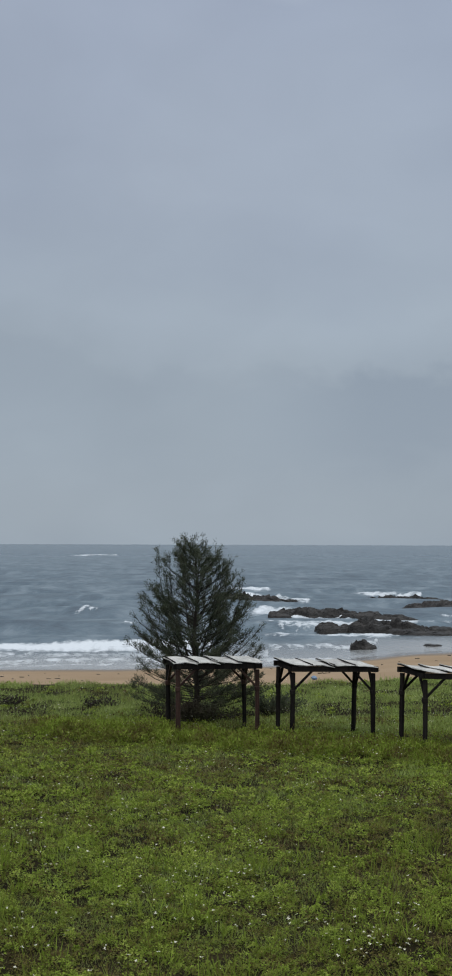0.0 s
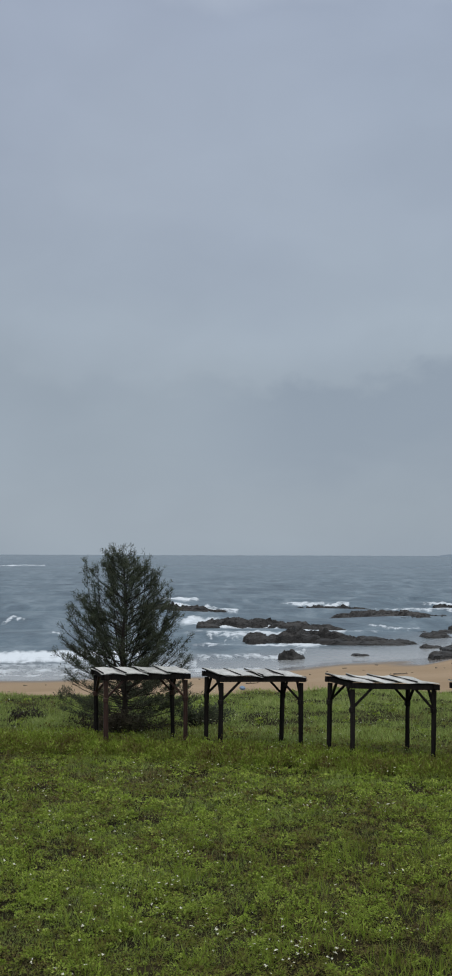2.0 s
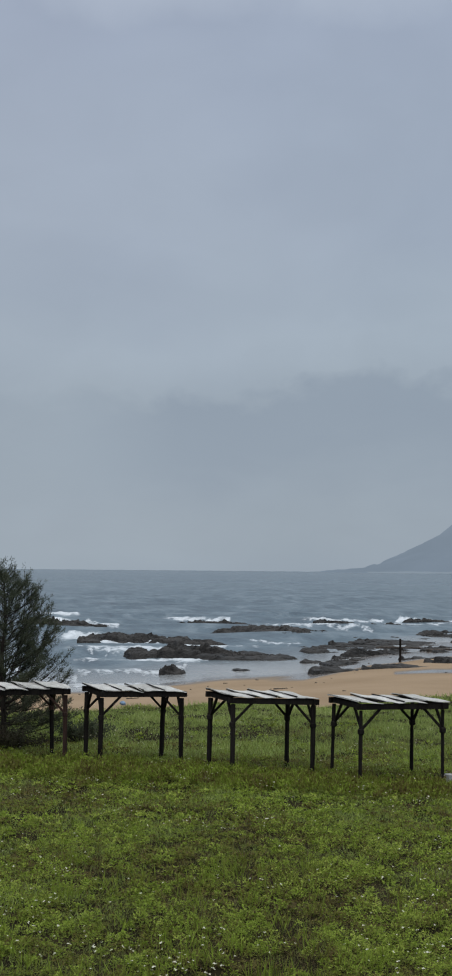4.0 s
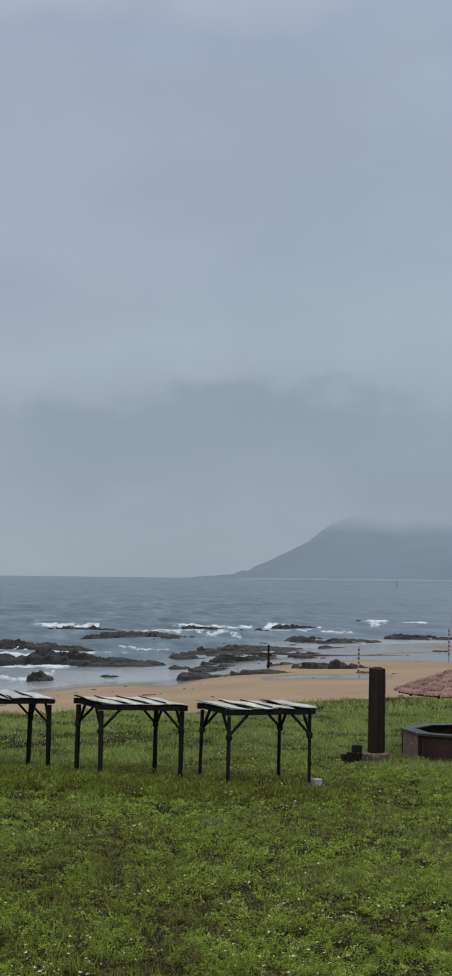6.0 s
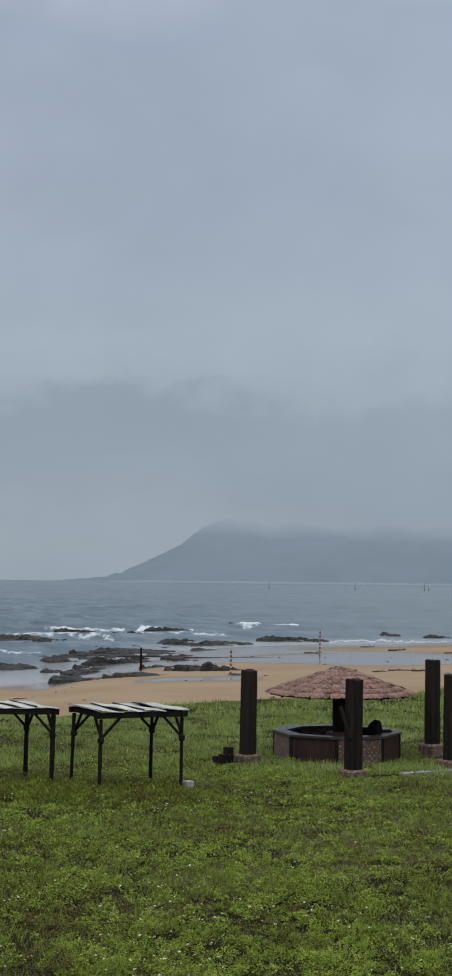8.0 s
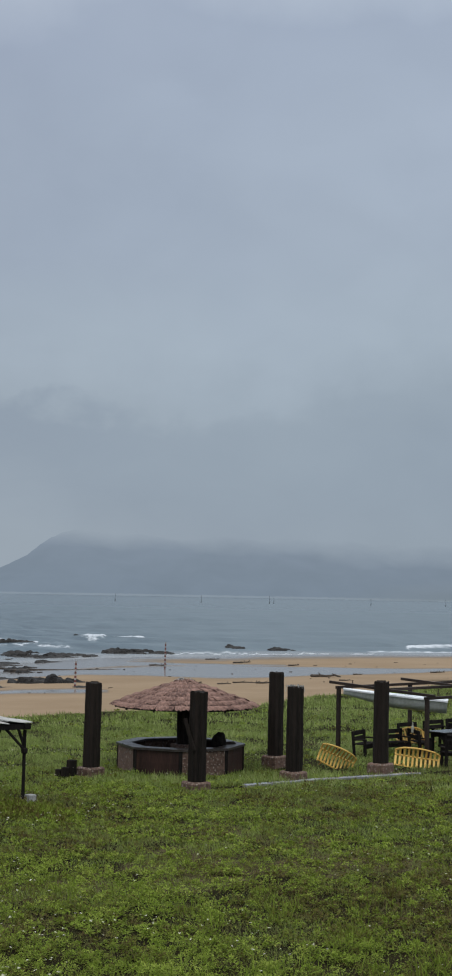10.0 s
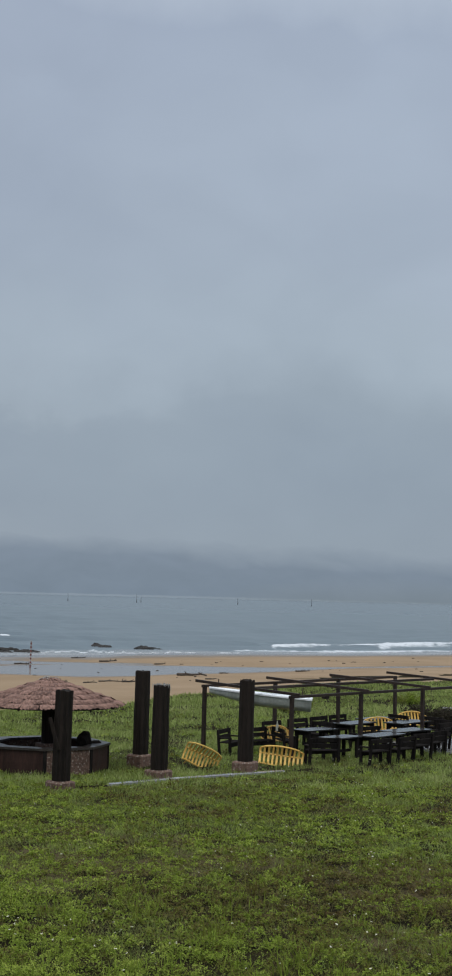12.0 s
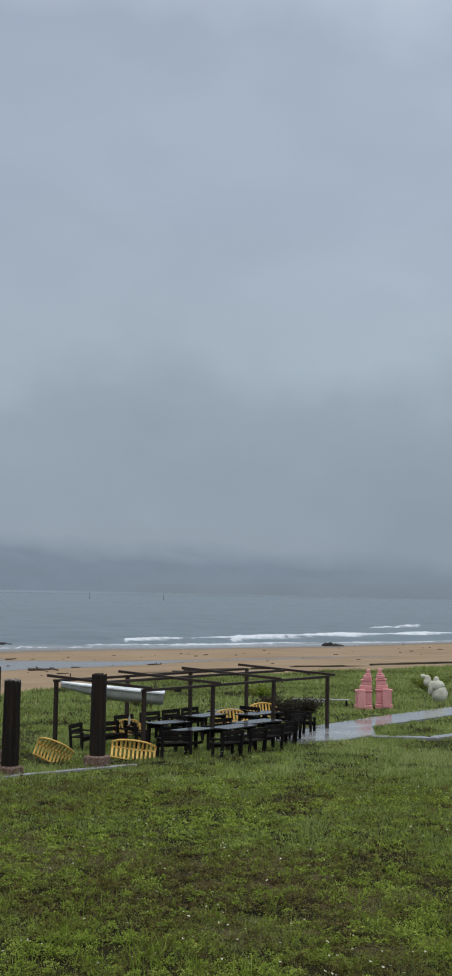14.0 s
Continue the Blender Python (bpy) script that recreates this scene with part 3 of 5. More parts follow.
# ---- rocks on the shore ----
def rock(az0, r0, az1, r1, high, deep, mat=M_ROCK, seed=0, label="", flat=0.0):
    """A ledge of tilted strata from one bearing and range to another, high and deep in metres."""
    p, q = Vector(polar(az0, r0)), Vector(polar(az1, r1))
    mid, span = (p + q) / 2, (q - p)
    base = max(SEA, float(land(np.array([mid.x]), np.array([mid.y]))[0][0]))
    ln = span.length
    high, deep = high * 0.42, deep * 1.25
    nu = int(min(150, max(30, ln / 0.13)))
    nv = int(min(52, max(18, deep / 0.16)))
    u, v = np.meshgrid(np.linspace(-1, 1, nu), np.linspace(-1, 1, nv))
    X, Y = u * ln / 2, v * deep / 2
    # blunt at the upper end of the strata, tapering away down the dip
    wedge = np.clip((u + 1) / 0.3, 0, 1) ** 0.6 * np.clip((1 - u) / 1.7, 0, 1) ** 0.8
    env = np.clip(wedge * 1.15 - v ** 2 * 0.8, 0, None) * np.clip((1 - np.abs(v)) * 4, 0, 1)
    rag = fnoise(X * 0.5 + seed * 7, Y * 0.7 + seed * 3, seed, 4)
    bed = X * 0.32 + Y * 0.85 + 1.6 * rag + seed
    strata = np.abs((bed % 1.1) / 1.1 - 0.4)
    # blocks between joints: every block at a level of its own
    jx, jy = X * 0.75 + 0.5 * rag, Y * 1.15 + 0.35 * X + rag
    bx, by = np.floor(jx), np.floor(jy)
    lev = np.abs(np.sin(bx * 12.9 + by * 78.2 + seed * 3.7) * 437.5) % 1
    joint = np.minimum(np.minimum(jx - bx, 1 - jx + bx), np.minimum(jy - by, 1 - jy + by))
    crag = np.abs(fnoise(X * 1.9 + seed, Y * 1.2, seed + 14, 3) - 0.5) * 2
    hgt = np.sqrt(env) * (0.4 + 0.5 * lev * (0.4 + wedge) + 0.3 * rag - 0.35 * strata)
    if flat:
        hgt = np.minimum(hgt, flat + 0.2 * lev * rag)
    hgt = hgt * high * 1.3 * (0.8 + 0.55 * crag) - 0.16 * np.clip(1 - joint / 0.13, 0, 1) * np.sqrt(env) * min(high, 1)
    hgt = hgt + 0.3 * high * np.sqrt(env) * (fnoise(X * 2.6 + seed, Y * 2.0, seed + 21, 2) - 0.5)
    gaps = np.clip((rag + 0.12 * lev - 0.42) * 8, 0, 1)
    hgt = np.where(env > 0, hgt * (0.2 + 0.8 * gaps) - 0.18 * (1 - gaps), 0) - 0.35 * (1 - np.clip(env * 5, 0, 1)) - 0.05
    jit = (fnoise(X * 1.3, Y * 1.3, seed + 4) - 0.5) * 0.7
    ob = mesh_from("rock", np.stack([X + jit, Y + jit[::-1], hgt], -1).reshape(-1, 3), grid_faces(nv, nu), mat)
    ob.matrix_basis = Matrix.Translation((mid.x, mid.y, base)) @ Matrix.Rotation(math.atan2(span.y, span.x), 4, "Z")
    return tagged(ob, label or "dark wet rock ledge among the surf", "rock", "shore rocks")


rock(5.0, 96, 6.3, 96, 1.15, 2.2, seed=1, label="single dark boulder in the shallow swash")
rock(3.0, 95.5, 3.9, 95.5, 0.2, 1.4, seed=31, label="low flat rock awash near the beach")
rock(7.1, 96, 7.7, 96, 0.25, 1.2, seed=2, label="small low rock awash near the beach")
rock(7.9, 98, 9.6, 99, 0.5, 2.2, seed=3, label="low flat rock on the wet sand")
rock(3.7, 116, 6.0, 117, 1.0, 4.5, seed=4)
rock(5.2, 117, 8.6, 115, 2.0, 5, seed=5, label="tall jagged dark rock ledge in the surf")
rock(7.0, 117, 10.7, 111, 0.95, 6, M_ROCK_FLAT, seed=6, flat=0.4, label="long sloping grey rock shelf")
rock(2.2, 143, 7.8, 136, 1.25, 5.5, seed=7)
rock(1.7, 137, 2.7, 137, 0.8, 3, seed=32)
rock(-0.4, 172, 3.1, 164, 1.9, 9, seed=8)
rock(6.3, 180, 9.2, 173, 1.2, 8, seed=9)
rock(8.0, 164, 12.4, 154, 1.4, 9, M_ROCK_FLAT, seed=10, flat=0.7)
rock(10.0, 152, 14.2, 146, 1.1, 7, seed=11)
rock(10.5, 122, 13.6, 123, 0.95, 5, seed=12)
rock(11.4, 130, 15.0, 128, 0.7, 6, M_ROCK_FLAT, seed=33, flat=0.4)
rock(12.5, 119, 15.9, 118, 0.75, 4.5, seed=13)
rock(11.6, 104, 13.9, 105, 0.6, 3.0, M_ROCK_FLAT, seed=14, flat=0.4)
rock(11.2, 93, 14.1, 94.5, 0.65, 2.2, seed=15, label="dark ragged rock ridge on the sand")
rock(13.3, 95, 16.5, 93, 0.65, 2.2, seed=16, label="dark ragged rock ridge on the sand")
rock(16.0, 99, 17.6, 100.5, 1.05, 2.4, seed=17, label="low dark rock beside a sand pool")
rock(17.3, 99, 19.1, 99, 1.05, 2.2, seed=18, label="low dark rock beside a sand pool")
rock(18.5, 92, 19.1, 93, 0.4, 1.0, seed=19, label="small dark stone on the sand")
rock(15.4, 156, 19.9, 157, 0.9, 8, seed=20)
rock(13.8, 178, 15.8, 174, 0.9, 6, seed=21)
rock(15.2, 192, 17.0, 195, 1.2, 6, seed=22)
rock(11.3, 189, 13.1, 189, 0.9, 6, seed=23)
rock(18.3, 218, 19.0, 218, 1.3, 5, seed=24)
rock(19.5, 168, 22.9, 167, 1.0, 7, seed=25, label="dark low reef at the edge of the sand bar")
rock(24.5, 191, 25.4, 191, 0.7, 3, seed=26, label="dark rock standing in shallow water")
rock(26.3, 182, 27.6, 183, 0.9, 4, seed=27, label="dark rock standing in shallow water")
rock(40.0, 190, 40.8, 191, 0.9, 3, seed=28, label="dark heap of rock on the sand bar")
rock(13.0, 142, 16.5, 139, 0.5, 6, M_ROCK_FLAT, seed=34, flat=0.4)
rnd = random.Random(58)
for k in range(46):
    az, r = rnd.uniform(10.2, 17.0), rnd.uniform(101, 152)
    ln = rnd.uniform(0.5, 2.2) * r / 100
    rock(az, r, az + math.degrees(ln / r), r + rnd.uniform(-1.2, 0.6), rnd.uniform(0.25, 0.7), rnd.uniform(0.9, 2.6), M_ROCK_FLAT if k % 2 else M_ROCK, 40 + k,
         "low broken slab of dark rock on the wet flats")
rock(15.0, 133, 17.0, 133, 0.4, 4, M_ROCK_FLAT, seed=35, flat=0.4)


# ---- sun shelters with board roofs ----
def warped_board(w, d, seed):
    """A thin bleached sheet, cupped and wavy, with a ragged front edge."""
    rnd = random.Random(seed)
    bm = bmesh.new()
    nx, ny = 5, 7
    p1, p2, cup = rnd.uniform(0, 6), rnd.uniform(0, 6), rnd.uniform(-0.03, 0.045)
    rows = []
    for dz in (-0.009, 0.009):
        rows.append([[bm.verts.new((w * (i / (nx - 1) - 0.5), d * (j / (ny - 1) - 0.5) + (rnd.uniform(-0.035, 0.02) if j in (0, ny - 1) and dz < 0 else 0),
                                    dz + 0.022 * math.sin(p1 + 2.1 * j / 2) * math.cos(p2 + i) + cup * (2 * i / (nx - 1) - 1) ** 2)) for j in range(ny)] for i in range(nx)])
    lo, hi = rows
    for i in range(nx - 1):
        for j in range(ny - 1):
            bm.faces.new((hi[i][j], hi[i + 1][j], hi[i + 1][j + 1], hi[i][j + 1]))
            bm.faces.new((lo[i][j + 1], lo[i + 1][j + 1], lo[i + 1][j], lo[i][j]))
    ring = [(i, 0) for i in range(nx)] + [(nx - 1, j) for j in range(1, ny)] + [(i, ny - 1) for i in range(nx - 2, -1, -1)] + [(0, j) for j in range(ny - 2, 0, -1)]
    for (i, j), (k, m) in zip(ring, ring[1:] + ring[:1]):
        bm.faces.new((lo[i][j], lo[k][m], hi[k][m], hi[i][j]))
    return bm


def shelter(m, label, red=False, lean=0, thick=0.07):
    W, D, H = 2.34, 1.95, 2.02
    rnd = random.Random(int(m.translation.x * 100) + 7)
    ob = thing("sun_shelter", m, label, "sun shelter", "row of sun shelters on the lawn")
    wood = M_REDWOOD if red else M_TIMBER
    cs = [(-W / 2, -D / 2), (W / 2, -D / 2), (W / 2, D / 2), (-W / 2, D / 2)]
    for i, (x, y) in enumerate(cs):
        dx, dy = rnd.uniform(-0.05, 0.05) + lean, rnd.uniform(-0.04, 0.04)
        sections = [(x + dx * (1 - k), y + dy * (1 - k), -0.15 + (H + 0.05) * k, thick + rnd.uniform(-0.006, 0.006)) for k in (0, 0.25, 0.5, 0.75, 1)]
        post = part("post", rings(sections, 7, True, 0.06, i), wood if i < 2 else M_TIMBER, ob)
        sx, sy = -math.copysign(1, x), -math.copysign(1, y)
        part("brace", beam((x, y + 0.02, H - 0.62), (x + sx * 0.55, y + 0.02, H - 0.06), 0.075, 0.06), wood, post)
        part("brace", beam((x + 0.02, y, H - 0.62), (x + 0.02, y + sy * 0.5, H - 0.06), 0.07, 0.055), wood, post)
        part("cleat", boxm((0.15, 0.15, 0.16), (x, y, H - 0.62 - 0.03), None, 0.03), wood, post)
    for y in (-D / 2, D / 2):
        part("beam", beam((-W / 2 - 0.14, y, H), (W / 2 + 0.14, y, H + rnd.uniform(-0.02, 0.02)), 0.14, 0.15), M_TIMBER, ob)
    for x in (-W / 2, W / 2):
        part("beam", beam((x, -D / 2 - 0.14, H + 0.004), (x, D / 2 + 0.14, H + 0.004), 0.12, 0.13), M_TIMBER, ob)
    n = 4
    for k in range(n):
        x = -W / 2 - 0.1 + (k + 0.5) * (W + 0.2) / n
        tilt = Matrix.Rotation(radians(3.5 + rnd.uniform(-1.2, 1.2)), 4, "Y") @ Matrix.Rotation(radians(rnd.uniform(-2, 2)), 4, "Z")
        w = (W + 0.2) / n
        board = part("roof_board", warped_board(w * 1.12, D + 0.22, rnd.random()), M_BOARD, ob, "bleached grey-white roof board")
        board.matrix_basis = Matrix.Translation((x, 0, H + 0.11)) @ tilt
        part("batten", boxm((0.05, D + 0.26, 0.03), (x - w * 0.5, 0, H + 0.135), tilt, 0.004), M_TIMBER, ob)
    return ob


shelter(pose(-0.42, 41.75, 0, 0, 0.3, 11), "reddish timber sun shelter with bleached board roof by the tree", True, 0.02)
shelter(pose(2.85, 40.9, 0, 0, 1.2, 10), "black timber sun shelter with bleached board roof on the grass")
shelter(pose(6.24, 38.8, 0, 0, 2.0, 11), "black timber sun shelter with sagging bleached board roof")
shelter(pose(9.5, 37.25, 0, 0, 0.3, 9), thick=0.05, label="slim black timber sun shelter beside a concrete block")


# ---- the tarred piles on pebble footings ----
def pile(x, y, high, turn, tall_base=0.25, strut=False, label=""):
    ob = thing("timber_pile", pose(x, y, 0, 0, 0, turn), label or "black tarred timber pile on a pebble-concrete footing", "pile", "piles round the fire pit")
    rnd = random.Random(int(x * 10))
    bm = bmesh.new()
    n, rows, prev = 20, 9, None
    for k in range(rows):
        q = k / (rows - 1)
        row = []
        for i in range(n):
            a = 2 * math.pi * i / n
            sq = 0.235 / max(abs(math.cos(a)), abs(math.sin(a))) ** 0.55
            rr = sq * (1 - 0.05 * q) * (1 + (0.07 if i % 3 == 0 else -0.045) + rnd.uniform(-0.03, 0.03))
            zz = tall_base + (high - tall_base) * q + (rnd.uniform(-0.05, 0.03) if k == rows - 1 else 0)
            row.append(bm.verts.new((rr * math.cos(a) + 0.03 * q, rr * math.sin(a), zz)))
        if prev:
            for i in range(n):
                bm.faces.new((prev[i], prev[(i + 1) % n], row[(i + 1) % n], row[i]))
        prev = row
    bm.faces.new(prev)
    shaft = part("shaft", bm, M_PILE, ob)
    part("footing", boxm((0.66, 0.66, tall_base + 0.15), (0, 0, tall_base / 2 - 0.075), None, 0.05), M_PEBBLE, ob, "reddish pebble-concrete footing")
    if strut:
        part("strut", beam((-0.22, -0.2, 1.1), (-0.36, 0.1, 2.0), 0.07, 0.1), M_PILE, shaft)
    return ob


pile(14.4, 41.4, 2.83, 20, 0.24)
pile(16.32, 37.65, 2.78, 10, 0.2, True, "black tarred pile with a leaning strut before the fire pit")
pile(21.0, 41.95, 3.05, 25, 0.33)
pile(20.1, 38.85, 2.8, 15, 0.22, False, "black tarred pile with a frayed top on a footing")
pile(23.5, 39.35, 2.9, 30, 0.3)
for dx, dy, s, h in ((-0.62, 0.0, 0.26, 0.5), (-0.85, -0.1, 0.2, 0.3), (-0.98, 0.12, 0.18, 0.22)):
    ob = part("timber_offcut", boxm((s, s, h), (0, 0, h / 2 - 0.03), None, 0.02), M_PILE)
    ob.matrix_basis = pose(14.4 + dx, 41.4 + dy, 0, 0, 3, 20 * s * 10)
    tagged(ob, "short black timber offcut leaning by a pile", "timber", "offcuts by the pile")
bm = bmesh.new()
rnd = random.Random(4)
for k in range(26):
    a, rr = rnd.uniform(0, 6.28), rnd.uniform(0.05, 0.22)
    x, y = rr * math.cos(a), rr * math.sin(a)
    tube(bm, [(x, y, 0), (x * 1.2, y * 1.2, rnd.uniform(0.02, 0.07)), (x * 1.45, y * 1.45, -rnd.uniform(0.02, 0.2))], [0.012, 0.01, 0.006], 4)
ob = part("frayed_rope", bm, M_CONC_DRY)
ob.matrix_basis = pose(20.13, 38.86, 2.8)
tagged(ob, "frayed pale rope lying on a pile top", "rope")


# ---- the eight-sided fire pit with its thatched parasol ----
PX, PY = 17.75, 42.25
FACE = math.degrees(math.atan2(-PY, -PX))


def fire_pit():
    ob = thing("fire_pit", pose(PX, PY, 0, 0, 0, FACE), "eight-sided fire pit of dark boards and pebble concrete", "fire pit")
    R, H = 2.02, 0.72
    c = [Vector((R * math.cos(math.pi * k / 4), R * math.sin(math.pi * k / 4), 0)) for k in range(8)]
    for k in range(8):
        a, b = c[k], c[(k + 1) % 8]
        mid, d = (a + b) / 2, b - a
        rot = Matrix.Rotation(math.atan2(d.y, d.x), 4, "Z")
        pebble = k % 2 == 0
        if pebble:
            part("panel", boxm((d.length - 0.02, 0.16, H + 0.1), mid * 0.97 + Vector((0, 0, H / 2 - 0.05)), rot, 0.01), M_PEBBLE, ob, "pebble-concrete side panel")
        else:
            for j in range(4):
                part("board", boxm((d.length - 0.05, 0.1, H / 4 - 0.008 + 0.02), mid * 0.975 + Vector((0, 0, (j + 0.5) * H / 4 - 0.01)), rot, 0.008), M_REDWOOD, ob)
        part("corner_post", boxm((0.12, 0.12, H + 0.1), a * 0.985 + Vector((0, 0, H / 2 - 0.05)), Matrix.Rotation(math.atan2(a.y, a.x), 4, "Z"), 0.01), M_TIMBER, ob)
        bm = bmesh.new()
        o, i = [(p * 1.035) for p in (a, b)], [(p * 0.8) for p in (a, b)]
        lo = [bm.verts.new((p.x, p.y, H + 0.004)) for p in (*o, i[1], i[0])]
        hi = [bm.verts.new((p.x, p.y, H + 0.075)) for p in (*o, i[1], i[0])]
        bm.faces.new(hi)
        bm.faces.new(lo[::-1])
        for s in range(4):
            bm.faces.new((lo[s], lo[(s + 1) % 4], hi[(s + 1) % 4], hi[s]))
        part("rim", bm, M_RIM, ob, "wet dark rim plank")
    part("basin", rings([(0, 0, 0.1, R * 0.9), (0, 0, 0.22, R * 0.88)], 16), M_PILE, ob)
    return ob


fire_pit()


def parasol():
    ob = thing("thatched_parasol", pose(PX + 0.1, PY, -0.04, 0, 0, 12), "round parasol thatched with reddish-brown dried palm over the pit", "parasol")
    part("plinth", boxm((0.62, 0.62, 0.6), (0, 0, 0.5), None, 0.02), M_PEBBLE, ob)
    for k in range(6):
        a = math.pi * k / 3
        part("trunk_pole", rings([(0.15 * math.cos(a), 0.15 * math.sin(a), z, 0.1) for z in (0.75, 1.4, 2.1)], 8, True, 0.05, k), M_PILE, ob)
    R, lo, hi = 2.32, 2.0, 2.76
    for k in range(12):
        a = 2 * math.pi * k / 12
        part("rafter", beam((0.1 * math.cos(a), 0.1 * math.sin(a), hi - 0.14), (R * 0.97 * math.cos(a), R * 0.97 * math.sin(a), lo - 0.02), 0.05, 0.05), M_BARK, ob)
    part("thatch_bed", rings([(0, 0, lo + 0.0, R * 0.97), (0, 0, lo + 0.42, R * 0.5), (0, 0, hi - 0.02, 0.1)], 40), M_BARK, ob)
    # one shaggy palm shingle, shared by all rows
    bm = bmesh.new()
    rnd = random.Random(3)
    cols = 6
    top = [bm.verts.new((0.0, -0.17 + 0.34 * i / cols, 0.03)) for i in range(cols + 1)]
    mid = [bm.verts.new((0.24, -0.18 + 0.36 * i / cols, 0.035 + 0.02 * (i % 2))) for i in range(cols + 1)]
    end = [bm.verts.new((0.40 + rnd.uniform(-0.06, 0.05), -0.185 + 0.37 * i / cols, 0.0 - 0.035 * (i % 2))) for i in range(cols + 1)]
    for p, q in ((top, mid), (mid, end)):
        for i in range(cols):
            bm.faces.new((p[i], q[i], q[i + 1], p[i + 1]))
    first = part("shingle", bm, M_THATCH, ob)
    rows = [(0.0, 52), (0.13, 47), (0.26, 42), (0.39, 36), (0.52, 30), (0.65, 24), (0.77, 17), (0.88, 10)]
    rnd = random.Random(8)
    made = 0
    for q, n in rows:
        for k in range(n):
            a = 360 * (k + 0.5 * rnd.random()) / n
            rr = (R + 0.05) * (1 - q) - 0.36 + rnd.uniform(-0.03, 0.03)
            zz = lo + (hi - lo) * (1 - (1 - q) ** 1.25) + 0.1
            if q > 0.8:
                rr = max(rr, 0.02)
            o = first if made == 0 else new("shingle", first.data)
            o.parent = ob
            slope = 10 + 5 * q
            o.matrix_basis = pose(0, 0, zz, 0, 0, a) @ pose(rr, 0, 0.05, rnd.uniform(-4, 4), slope + rnd.uniform(-3, 4), rnd.uniform(-5, 5))
            made += 1
    bm = bmesh.new()
    for k in range(22):
        a, rr = rnd.uniform(0, 6.28), rnd.uniform(0.05, 0.26)
        tube(bm, [(0.05 * math.cos(a), 0.05 * math.sin(a), hi + 0.02), (rr * math.cos(a), rr * math.sin(a), hi + 0.1 + rnd.uniform(0, 0.06)),
                  (rr * 1.5 * math.cos(a + 0.4), rr * 1.5 * math.sin(a + 0.4), hi + rnd.uniform(0.0, 0.06))], [0.02, 0.016, 0.008], 4)
    part("crown_knot", bm, M_CONC_DRY, ob, "grey tangle of twigs at the peak")
    return ob


parasol()
bm = bmesh.new()
bmesh.ops.create_icosphere(bm, subdivisions=3, radius=0.24)
for v in bm.verts:
    v.co *= 1 + 0.18 * noise.noise(v.co * 7)
    v.co.z *= 1.25
ob = part("charred_stump", bm, M_PILE)
ob.matrix_basis = pose(PX + 0.98, PY - 0.85, 0.9)
tagged(ob, "charred black stump standing in the pit", "stump")
bm = bmesh.new()
bmesh.ops.create_icosphere(bm, subdivisions=2, radius=0.2)
for v in bm.verts:
    v.co *= 1 + 0.25 * noise.noise(v.co * 9)
ob = part("charred_log", bm, M_PILE)
ob.matrix_basis = pose(PX + 1.35, PY - 0.75, 0.76) @ Matrix.Diagonal((1.6, 0.8, 0.6, 1))
tagged(ob, "charred black log lying in the pit", "log")


# ---- concrete strip, block, path ----
def slab_strip():
    bm = bmesh.new()
    pts = [(17.9, 37.75), (20.3, 38.25), (22.4, 38.5), (24.6, 38.75)]
    for (x0, y0), (x1, y1) in zip(pts, pts[1:]):
        d = Vector((x1 - x0, y1 - y0, 0))
        box(bm, (d.length - 0.03, 0.22, 0.2), ((x0 + x1) / 2, (y0 + y1) / 2, -0.065), Matrix.Rotation(math.atan2(d.y, d.x), 4, "Z"), 0.015)
    tagged(part("kerb", bm, M_CONC), "low wet concrete kerb in the grass", "kerb", kind="structure")


slab_strip()
ob = part("concrete_block", boxm((0.26, 0.22, 0.24), (0, 0, 0.07), None, 0.02), M_CONC_DRY)
ob.matrix_basis = pose(11.05, 36.6, 0, 0, 4, 25)
tagged(ob, "pale worn concrete block at a shelter post", "concrete block")


